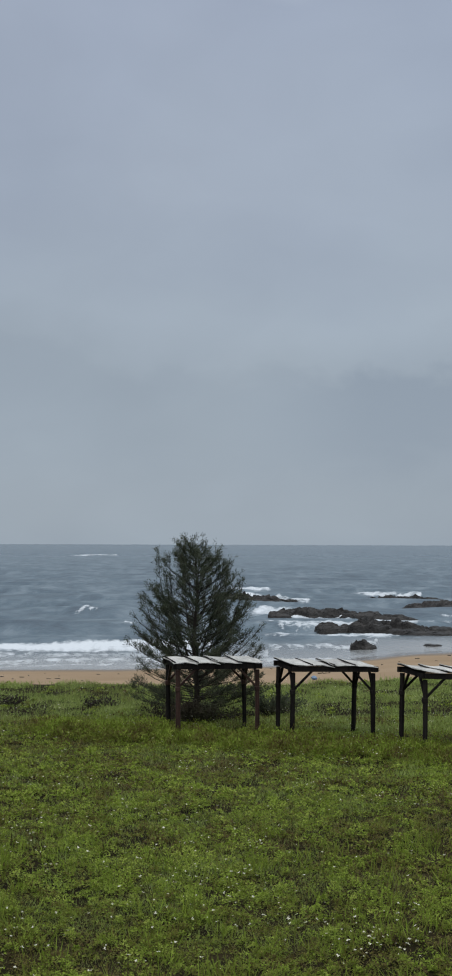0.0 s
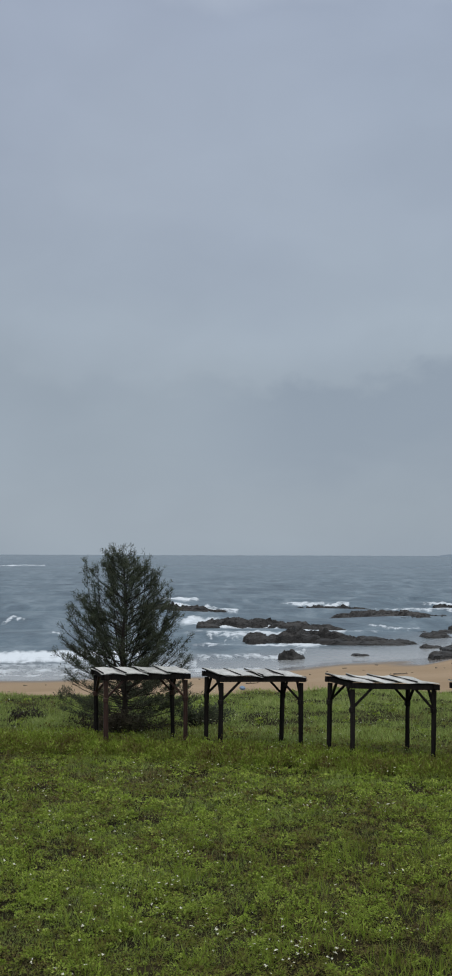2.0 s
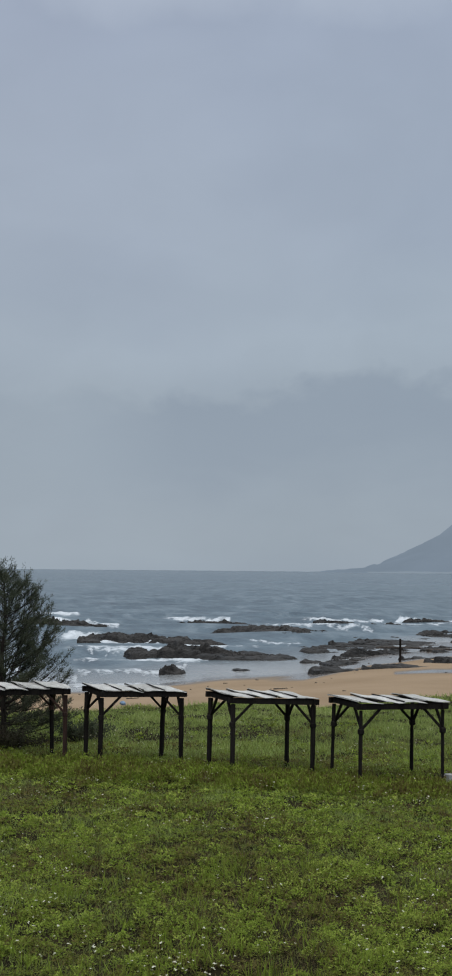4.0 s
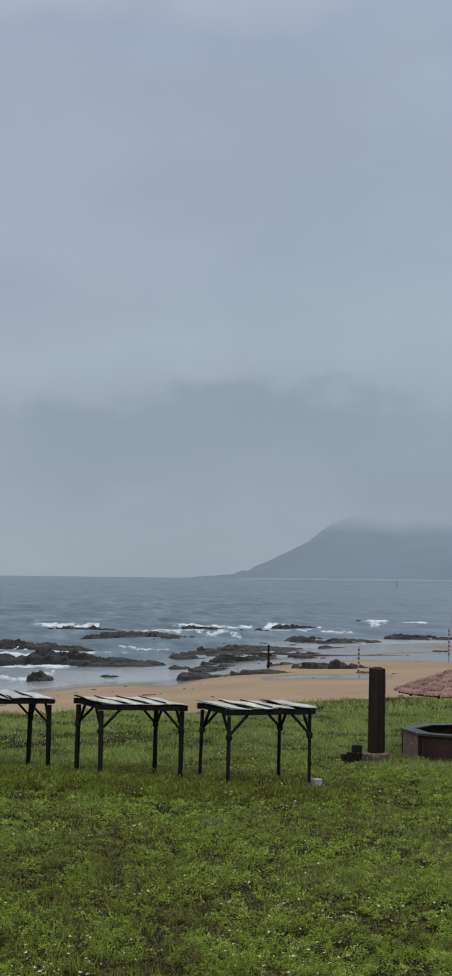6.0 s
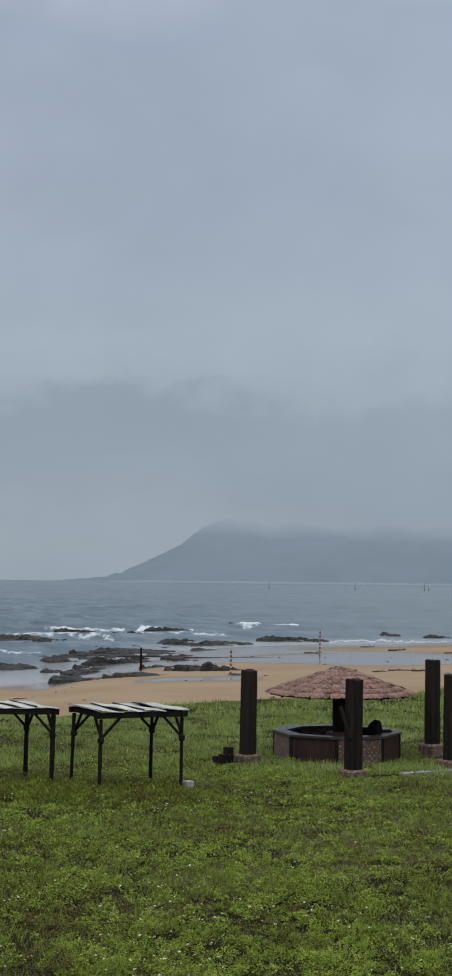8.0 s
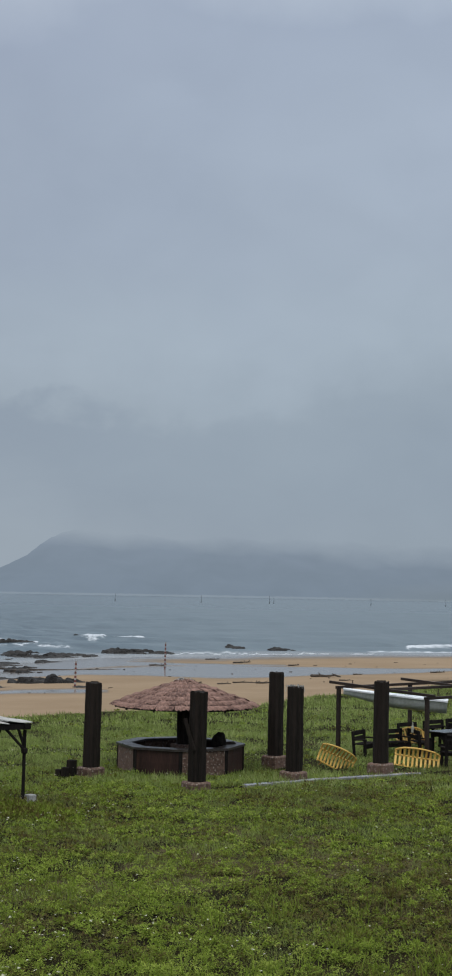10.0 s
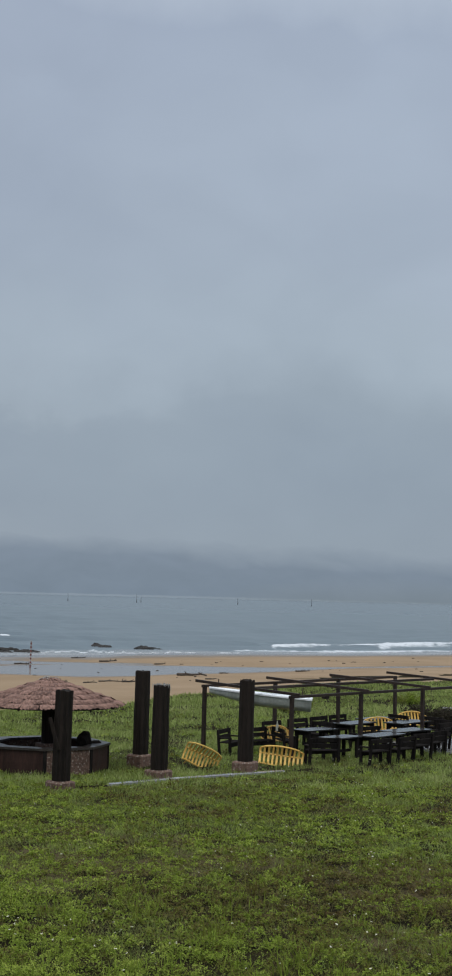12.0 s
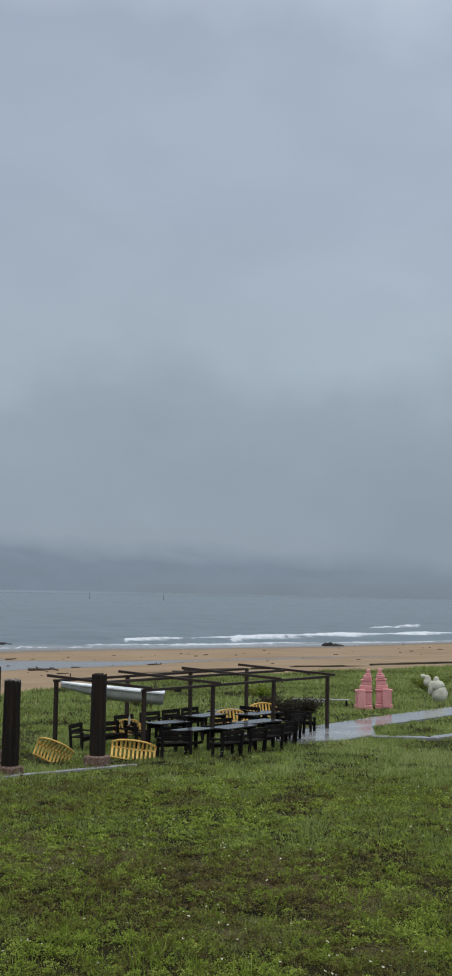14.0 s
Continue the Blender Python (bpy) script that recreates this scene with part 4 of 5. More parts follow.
def path():
    far = [(33.5, 45.5), (35.6, 44.9), (38.6, 46.3), (43.1, 48.2), (50.2, 50.6), (58, 53.0), (70, 57)]
    near = [(33.0, 41.6), (35.4, 41.2), (38.0, 42.1), (40.3, 44.9), (47.3, 47.3), (56, 50.2), (69, 54)]
    bm = bmesh.new()
    hi = [[bm.verts.new((x, y, 0.045)) for x, y in line] for line in (far, near)]
    lo = [[bm.verts.new((x, y, -0.1)) for x, y in line] for line in (far, near)]
    n = len(far)
    for k in range(n - 1):
        bm.faces.new((hi[1][k], hi[1][k + 1], hi[0][k + 1], hi[0][k]))
        bm.faces.new((lo[1][k], lo[1][k + 1], hi[1][k + 1], hi[1][k]))
        bm.faces.new((hi[0][k], hi[0][k + 1], lo[0][k + 1], lo[0][k]))
    bm.faces.new((lo[0][0], lo[1][0], hi[1][0], hi[0][0]))
    tagged(part("pavement", bm, M_CONC), "wet grey concrete path curving through the grass", "path", kind="structure")
    bm = bmesh.new()
    pts = [(37.6, 41.9), (39.4, 40.4), (43, 41.2), (50, 44.0), (60, 47)]
    for (x0, y0), (x1, y1) in zip(pts, pts[1:]):
        d = Vector((x1 - x0, y1 - y0, 0))
        box(bm, (d.length + 0.05, 0.55, 0.12), ((x0 + x1) / 2, (y0 + y1) / 2, -0.015), Matrix.Rotation(math.atan2(d.y, d.x), 4, "Z"), 0.01)
    tagged(part("pavement_branch", bm, M_CONC), "narrow wet concrete strip branching from the path", "path", kind="structure")


path()


# ---- the open steel frame with tables, chairs and an upturned hull ----
FX, FY, FA = 26.5, 41.3, 18.6
FM = pose(FX, FY, 0, 0, 0, FA)


def steel_frame():
    ob = thing("pergola_frame", FM, "open rusted brown steel pergola frame without a roof", "pergola")
    L, D, lo, hi = 12.2, 4.1, 2.2, 2.34
    for k in range(4):
        x = L * k / 3
        part("post", boxm((0.13, 0.13, lo + 0.1), (x, 0, lo / 2 - 0.05), None, 0.01), M_FRAME, ob)
        part("post", boxm((0.13, 0.13, hi + 0.1), (x, D, hi / 2 - 0.05), None, 0.01), M_FRAME, ob)
        part("rafter", beam((x, -0.35, lo + 0.05), (x, D + 0.45, hi + 0.13), 0.07, 0.1), M_FRAME, ob)
    for y, z in ((0, lo - 0.04), (D * 0.5, lo + 0.13), (D, hi - 0.04)):
        part("purlin", beam((-0.15, y, z), (L * (1.0 if y == 0 else 0.98) + 0.1, y, z), 0.07, 0.1), M_FRAME, ob)
    part("bracket", boxm((0.22, 0.2, 0.14), (2.05, 0.1, lo - 0.11), None, 0.01), M_FRAME, ob)


steel_frame()


def hull():
    """A light boat slung under the frame, bow to the sea."""
    ob = thing("boat_hull", FM @ pose(0.1, 3.95, 2.2, 0, 4.5, -53), "pale fibreglass boat hull slung under the frame", "boat")
    bm = bmesh.new()
    prev, n = None, 12
    for k in range(n + 1):
        q = k / n
        w = 0.52 * math.sin(min(q * 1.25 + 0.02, 1) * math.pi / 2) ** 0.8 + 0.005
        d = 0.14 + 0.3 * min(q * 2.2, 1)
        row = []
        for j in range(9):
            a = math.pi * j / 8
            row.append(bm.verts.new((q * 3.75, -w * math.cos(a), -d * math.sin(a) ** 0.7)))
        if prev:
            for j in range(8):
                bm.faces.new((prev[j], prev[j + 1], row[j + 1], row[j]))
        prev = row
    bm.faces.new(prev)
    part("shell", bm, M_HULL, ob, "greenish-grey outer shell", True)
    bm = bmesh.new()
    prev = None
    for k in range(n + 1):
        q = k / n
        w = 0.56 * math.sin(min(q * 1.25 + 0.02, 1) * math.pi / 2) ** 0.8 + 0.02
        row = [bm.verts.new((q * 3.8 - 0.02, y, z)) for y, z in ((-w, 0.0), (-w, 0.05), (0, 0.09), (w, 0.05), (w, 0.0))]
        if prev:
            for j in range(4):
                bm.faces.new((prev[j], row[j], row[j + 1], prev[j + 1]))
        prev = row
    part("deck", bm, M_HULLTOP, ob, "white deck edge")
    for q in (0.3, 3.4):
        bm = bmesh.new()
        tube(bm, [(q, 0, 0.06), (q, 0.02, 0.4)], [0.02, 0.02], 5)
        part("sling", bm, M_FRAME, ob)


hull()


def table(m, ln, wd):
    ob = thing("outdoor_table", FM @ m, "heavy black timber table with a rain-wet top", "table", "tables under the frame")
    n = 5
    for k in range(n):
        part("plank", boxm((ln, wd / n - 0.012, 0.05), (0, -wd / 2 + (k + 0.5) * wd / n, 0.735), None, 0.006), M_TABLE, ob)
    for x in (-ln / 2 + 0.18, ln / 2 - 0.18):
        for y in (-wd / 2 + 0.12, wd / 2 - 0.12):
            part("leg", boxm((0.11, 0.11, 0.75), (x, y, 0.335), None, 0.008), M_TIMBER, ob)
        part("apron", boxm((0.07, wd - 0.2, 0.12), (x, 0, 0.64), None, 0.006), M_TIMBER, ob)
    part("stretcher", boxm((ln - 0.36, 0.07, 0.1), (0, 0, 0.25), None, 0.006), M_TIMBER, ob)
    return ob


def bench(ln):
    ob = thing("slat_bench", Matrix(), "black timber bench with a two-slat backrest", "bench", "benches round the tables")
    for x in (-ln / 2 + 0.05, ln / 2 - 0.05):
        part("leg", boxm((0.09, 0.09, 0.5), (x, -0.2, 0.18), None, 0.008), M_TIMBER, ob)
        part("leg", boxm((0.09, 0.09, 0.92), (x, 0.22, 0.4), Matrix.Rotation(radians(-5), 4, "X"), 0.008), M_TIMBER, ob)
        arm = part("armrest", boxm((0.1, 0.52, 0.05), (x, 0.0, 0.6), None, 0.008), M_TIMBER, ob)
        part("arm_post", boxm((0.08, 0.08, 0.2), (x, -0.2, 0.5), None, 0.006), M_TIMBER, arm)
    for k in range(4):
        part("seat_slat", boxm((ln, 0.105, 0.035), (0, -0.2 + 0.125 * k, 0.44), None, 0.006), M_TIMBER, ob)
    part("apron", boxm((ln - 0.1, 0.035, 0.13), (0, -0.215, 0.35), None, 0.006), M_TIMBER, ob)
    for k in range(2):
        part("back_slat", boxm((ln, 0.04, 0.15), (0, 0.235 + 0.02 * k, 0.61 + 0.19 * k), Matrix.Rotation(radians(-5), 4, "X"), 0.006), M_TIMBER, ob)
    return ob


table(pose(1.9, -0.7, 0, 0, 0, 2), 1.6, 0.8)
table(pose(3.8, -1.1, 0, 0, 0, 3), 2.0, 0.9)
table(pose(3.4, 1.6, 0, 0, 0, -4), 1.7, 0.85)
table(pose(6.1, -0.6, 0, 0, 0, -2), 2.2, 0.9)
table(pose(7.0, 2.4, 0, 0, 0, 4), 2.0, 0.85)
table(pose(9.2, 1.4, 0, 0, 0, 2), 2.2, 0.9)
table(pose(9.4, 3.1, 0, 0, 0, 0), 1.8, 0.8)
first = bench(1.15)
first.matrix_basis = FM @ pose(1.5, -2.5, 0, 0, 0, 176)
for x, y, a in ((2.9, -2.6, 183), (4.3, -2.35, 176), (5.7, -2.1, 184), (7.0, -1.6, 200), (0.2, -1.2, 150), (8.9, -0.4, 178), (5.0, 0.5, 172), (10.3, 0.1, 100), (11.0, 1.2, 85),
                (-0.35, 2.5, 20), (0.9, 2.2, -8), (1.8, 1.75, 60), (3.6, 3.6, 2), (4.6, 2.4, 265), (5.3, 3.7, -3), (6.8, 3.8, 2), (8.2, 3.9, 1), (10.6, 2.6, 80)):
    copy_thing(first, FM @ pose(x, y, 0, 0, 0, a))


def yellow_chair():
    """A wide shell chair of bent yellow slats with two hoops."""
    ob = thing("slat_chair", Matrix(), "yellow plastic shell chair with curved slats, tipped over on the grass", "chair", "yellow chairs")
    n, W = 11, 1.15
    for k in range(n):
        q = 2 * k / (n - 1) - 1
        high = 0.2 + 0.34 * math.sqrt(max(1 - (q * 0.97) ** 2, 0))
        bm = bmesh.new()
        x = q * W / 2
        path3 = [(x, -0.32, 0.03), (x, -0.1, 0.0), (x, 0.12, 0.08), (x * 1.02, 0.2, high * 0.55), (x * 1.02, 0.27, high)]
        for a, b in zip(path3, path3[1:]):
            d = Vector(b) - Vector(a)
            box(bm, (0.055, 0.025, d.length + 0.02), (Vector(a) + Vector(b)) / 2, d.to_track_quat("Z", "Y").to_matrix().to_4x4() @ Matrix.Identity(4))
        part("slat", bm, M_YELLOW, ob)
    bm = bmesh.new()
    pts = [(1.02 * W / 2 * math.cos(math.pi * (1 - k / 14)), 0.27, 0.2 + 0.36 * math.sin(math.pi * k / 14)) for k in range(15)]
    tube(bm, pts, [0.035] * 15, 6)
    part("top_rail", bm, M_YELLOW, ob)
    bm = bmesh.new()
    tube(bm, [(-W / 2 - 0.03, 0.15, 0.1), (0, 0.14, 0.09), (W / 2 + 0.03, 0.15, 0.1)], [0.03] * 3, 6)
    part("seat_rail", bm, M_YELLOW, ob)
    bm = bmesh.new()
    tube(bm, [(-W / 2, -0.3, 0.04), (0, -0.34, 0.04), (W / 2, -0.3, 0.04)], [0.03] * 3, 6)
    part("front_rail", bm, M_YELLOW, ob)
    for x in (-0.36, 0.36):
        for y in (-0.24, 0.14):
            bm = bmesh.new()
            tube(bm, [(x, y, 0.06), (x * 1.08, y * 1.1, -0.14), (x * 1.15, y * 1.25, -0.32)], [0.026, 0.024, 0.022], 6)
            part("leg", bm, M_YELLOW, ob)
    return ob


yc = yellow_chair()
yc.matrix_basis = pose(25.75, 40.75, 0.1, 38, 7, -30) @ Matrix.Diagonal((1.25, 1.0, 0.62, 1))
for x, y, z, rx, ry, rz, s in ((22.85, 41.15, 0.2, 62, 24, -18, 0.9), (28.1, 44.6, 0.28, 0, 0, 8, 1.05), (33.9, 46.2, 0.3, 0, 0, -15, 1.1), (37.2, 48.3, 0.3, 0, 0, -12, 1.1)):
    o = copy_thing(yc, pose(x, y, z, rx, ry, rz))
    o.scale = (1.15 * s, s, 0.9 * s)
    if rx == 0:
        tagged(o, "yellow plastic shell chair with curved slats beside the tables")
for k, (x, y, z) in enumerate(((1.55, 1.9, 0.76), (7.6, 2.5, 0.76))):
    ob = part("bottle", rings([(0, 0, 0, 0.055), (0, 0, 0.2, 0.055), (0, 0, 0.27, 0.025), (0, 0, 0.36, 0.022)], 10), M_CREAM)
    ob.matrix_basis = FM @ pose(x, y, z)
    tagged(ob, "pale cream bottle standing on a table", "bottle", "bottles on the tables")


# ---- pink stepped towers and cream statues ----
def tower(m, mirror):
    ob = thing("pink_tower", m, "pink painted stepped tower ornament on the grass", "garden ornament", "pink towers")
    s = -1 if mirror else 1
    steps = [(0.86, 0.7, 0.0, 0.18, 0), (0.78, 0.62, 0.18, 0.82, 0), (0.86, 0.7, 0.82, 0.9, 0), (0.6, 0.5, 0.9, 1.14, 0.1), (0.5, 0.44, 1.14, 1.36, 0.14),
             (0.58, 0.5, 1.36, 1.42, 0.14), (0.42, 0.38, 1.42, 1.62, 0.18), (0.3, 0.3, 1.62, 1.72, 0.2), (0.2, 0.2, 1.72, 1.92, 0.22)]
    for k, (w, d, z0, z1, off) in enumerate(steps):
        part("tier", boxm((w, d, z1 - z0 + (0.12 if k == 0 else 0)), (s * off, 0, (z0 + z1) / 2 - (0.06 if k == 0 else 0)), None, 0.035), M_PINK, ob)
    part("buttress", boxm((0.4, 0.3, 0.95), (-s * 0.12, -0.3, 0.47), None, 0.03), M_PINK, ob)


tower(pose(46.6, 52.55, 0, 0, 0, -38), False)
tower(pose(47.95, 52.55, 0, 0, 0, -42), True)


def blob_statue(m, balls, label):
    """A rounded plain statue built of merged lobes."""
    bm = bmesh.new()
    for x, y, z, rx, ry, rz in balls:
        vs = bmesh.ops.create_icosphere(bm, subdivisions=3, radius=1.0, matrix=Matrix.Translation((x, y, z)) @ Matrix.Diagonal((rx, ry, rz, 1)))["verts"]
        for v in vs:
            v.co += 0.05 * noise.noise_vector(v.co * 4)
    ob = part("statue", bm, M_CREAM, None, "", True)
    ob.matrix_basis = m
    tagged(ob, label, "statue", "cream statues")


blob_statue(pose(53.4, 54.5, 0, 0, 0, -44), [(0.25, 0, 0.35, 0.42, 0.36, 0.5), (0.1, 0, 0.8, 0.4, 0.3, 0.32), (0.05, 0, 1.1, 0.16, 0.15, 0.2), (-0.4, 0, 1.05, 0.2, 0.16, 0.34),
                                             (-0.62, 0, 1.3, 0.16, 0.1, 0.1), (-0.2, 0, 0.7, 0.2, 0.2, 0.4)], "cream painted rounded stone statue leaning on the lawn")
blob_statue(pose(55.1, 54.3, 0, 0, 0, -44), [(0, 0, 0.35, 0.4, 0.36, 0.5), (0.05, 0, 0.9, 0.3, 0.3, 0.4), (0.1, 0, 1.2, 0.16, 0.16, 0.25)], "cream painted rounded stone statue on the lawn")
for x, y, a, ln in ((44.4, 53.9, -40, 1.3), (46.0, 54.6, -38, 2.2), (45.4, 55.2, -38, 1.8)):
    ob = thing("low_bench", pose(x, y, 0, 0, 0, a), "low weathered plank bench in the rough grass", "bench", "plank benches")
    part("plank", boxm((ln, 0.3, 0.05), (0, 0, 0.3), None, 0.006), M_CONC_DRY, ob)
    for s in (-1, 1):
        part("support", boxm((0.1, 0.26, 0.36), (s * (ln / 2 - 0.15), 0, 0.1), None, 0.006), M_TIMBER, ob)


# ---- poles on the beach and out at sea ----
def striped_pole(x, y, base, high):
    ob = thing("striped_pole", pose(x, y, base, 0, 1, 0), "weathered red-and-white striped pole in the sand", "pole", "striped poles")
    n = 14
    for k in range(n):
        part("band", rings([(0, 0, high * k / n - (0.3 if k == 0 else 0), 0.07), (0, 0, high * (k + 1) / n - 0.002, 0.07)], 10), M_WHITE if k % 2 else M_RED, ob)


striped_pole(29.75, 89.1, -0.92, 1.95)
striped_pole(46.8, 115.4, -1.0, 2.3)
ob = part("mooring_post", rings([(0, 0, -0.3, 0.09), (0.02, 0, 0.9, 0.08), (0.01, 0, 1.7, 0.075)], 9, True, 0.08), M_PILE)
ob.matrix_basis = pose(26.0, 98.3, -1.0)
tagged(ob, "dark weathered mooring post among the rocks", "post")
for k, (az, r, h) in enumerate(((20.0, 1190, 6.6), (23.5, 1190, 6.3), (26.28, 1180, 6.8), (26.46, 1200, 5.0), (30.4, 1200, 5.6), (33.4, 1190, 6.0))):
    ob = thing("sea_marker", pose(*polar(az, r, SEA)), "dark channel marker standing in the sea", "sea marker", "sea markers")
    part("mast", rings([(0, 0, -1.5, 0.2), (0, 0, h, 0.14)], 6), M_MARK_HAZED, ob)
    part("base", rings([(0, 0, -1.5, 0.4), (0, 0, 1.6, 0.35)], 8), M_MARK_HAZED, ob)


# ---- driftwood and litter on the sand ----
def driftwood(x, y, z, ln, thick, turn, seed, label="grey-brown driftwood branch on the sand"):
    rnd = random.Random(seed)
    bm = bmesh.new()
    pts = [(-ln / 2 + ln * k / 6, rnd.uniform(-0.06, 0.06) * ln, rnd.uniform(0, 0.06) * ln * (k / 6)) for k in range(7)]
    tube(bm, pts, [thick * (1 - 0.09 * k) for k in range(7)], 7)
    for k in (2, 4, 5):
        p = pts[k]
        tube(bm, [p, (p[0] + rnd.uniform(-0.1, 0.25) * ln, p[1] + rnd.uniform(-0.15, 0.15) * ln, p[2] + rnd.uniform(0.05, 0.14) * ln)], [thick * 0.55, thick * 0.2], 5)
    ob = part("driftwood", bm, M_DRIFT)
    ob.matrix_basis = pose(x, y, z, 0, 0, turn)
    tagged(ob, label, "driftwood", "driftwood on the beach")


def ground_z(x, y):
    return float(land(np.array([x]), np.array([y]))[0][0])


rnd = random.Random(12)
for az, r, ln, th in ((23.2, 98, 1.8, 0.12), (24.5, 97, 1.3, 0.1), (25.4, 99, 2.6, 0.1), (26.2, 98, 2.0, 0.12), (28.6, 108, 3.2, 0.22), (29.4, 102, 1.2, 0.1), (21.8, 131, 2.2, 0.14),
                      (25.2, 140, 2.4, 0.16), (27.3, 133, 1.4, 0.14), (33.1, 118, 1.6, 0.13), (24.0, 150, 2.0, 0.12), (10.0, 75, 1.0, 0.06), (6.0, 70, 0.9, 0.06), (4.0, 68, 0.8, 0.05), (29.9, 113, 1.0, 0.1)):
    x, y, _ = polar(az, r)
    ln, th = ln * 0.75, th * 0.55
    driftwood(x, y, ground_z(x, y) + th * 0.6, ln, th, -az + rnd.uniform(-25, 25), int(az * 10))
# dark edge of a sandbank, added in the shape of a long low log
for az, r, ln in ((17.6, 122, 16.0),):
    x, y, _ = polar(az, r)
    bm = bmesh.new()
    pts = [(-ln / 2 + ln * k / 10, 0.15 * math.sin(k * 1.7), 0.04 * math.sin(k)) for k in range(11)]
    tube(bm, pts, [0.09 - 0.004 * k for k in range(11)], 8)
    ob = part("drift_log", bm, M_DRIFT)
    ob.matrix_basis = pose(x, y, ground_z(x, y) + 0.04, 0, 0, -az - 2)
    tagged(ob, "dark edge of a sandbank, built as a long low log", "log", "logs on the beach")
ob = part("crate", boxm((1.4, 0.7, 0.3), (0, 0, 0.08), None, 0.05), M_DRIFT)
x, y, _ = polar(16.2, 119)
ob.matrix_basis = pose(x, y, ground_z(x, y), 0, 0, -16)
tagged(ob, "dark waterlogged crate on the wet sand", "crate")
bm = bmesh.new()
bmesh.ops.create_icosphere(bm, subdivisions=2, radius=0.13)
for v in bm.verts:
    v.co *= 1 + 0.3 * noise.noise(v.co * 8)
    v.co.z *= 0.7
ob = part("plastic_sack", bm, M_BLUE)
ob.matrix_basis = pose(3.62, 57.5, 0.1)
tagged(ob, "faded blue plastic sack at the edge of the lawn", "sack")
# specks of weed and broken wood along the tide lines
bm = bmesh.new()
rnd = random.Random(77)
for k in range(120):
    az = rnd.uniform(-10, 46)
    q = rnd.choice((0.25, 0.5, 0.62)) + rnd.gauss(0, 0.07)
    re, rs = 0.945 * np.interp(az, EDGE_AZ, EDGE_R), np.interp(az, SHORE_AZ, SHORE_R)
    r = re + (rs - re) * q + 2
    x, y, _ = polar(az, r)
    s = rnd.uniform(0.03, 0.11) * r / 90
    box(bm, (s * rnd.uniform(1, 3.5), s, s * 0.5), (x, y, ground_z(x, y) + s * 0.15), Matrix.Rotation(rnd.uniform(0, 3), 4, "Z"))
tagged(part("tide_wrack", bm, M_DRIFT), "scattered dark seaweed and splinters on the sand", "seaweed", kind="stuff")


# ---- foliage ----
def quads(name, pos, length, width, yaw, tilt, roll, mat, tone=None):
    """Many small leaf blades: pos (n, 3), each a kite standing on its stalk end."""
    n = len(pos)
    d = np.stack([np.cos(yaw) * np.cos(tilt), np.sin(yaw) * np.cos(tilt), np.sin(tilt)], 1)
    side = np.stack([-np.sin(yaw), np.cos(yaw), np.zeros(n)], 1)
    up = np.cross(d, side)
    side = side * np.cos(roll)[:, None] + up * np.sin(roll)[:, None]
    L, W = length[:, None], width[:, None]
    v = np.stack([pos, pos + d * L * 0.45 + side * W * 0.5, pos + d * L, pos + d * L * 0.45 - side * W * 0.5], 1).reshape(-1, 3)
    f = np.arange(4 * n).reshape(n, 4)
    return mesh_from(name, v, f, mat, () if tone is None else (("tone", np.repeat(tone, 4)),))


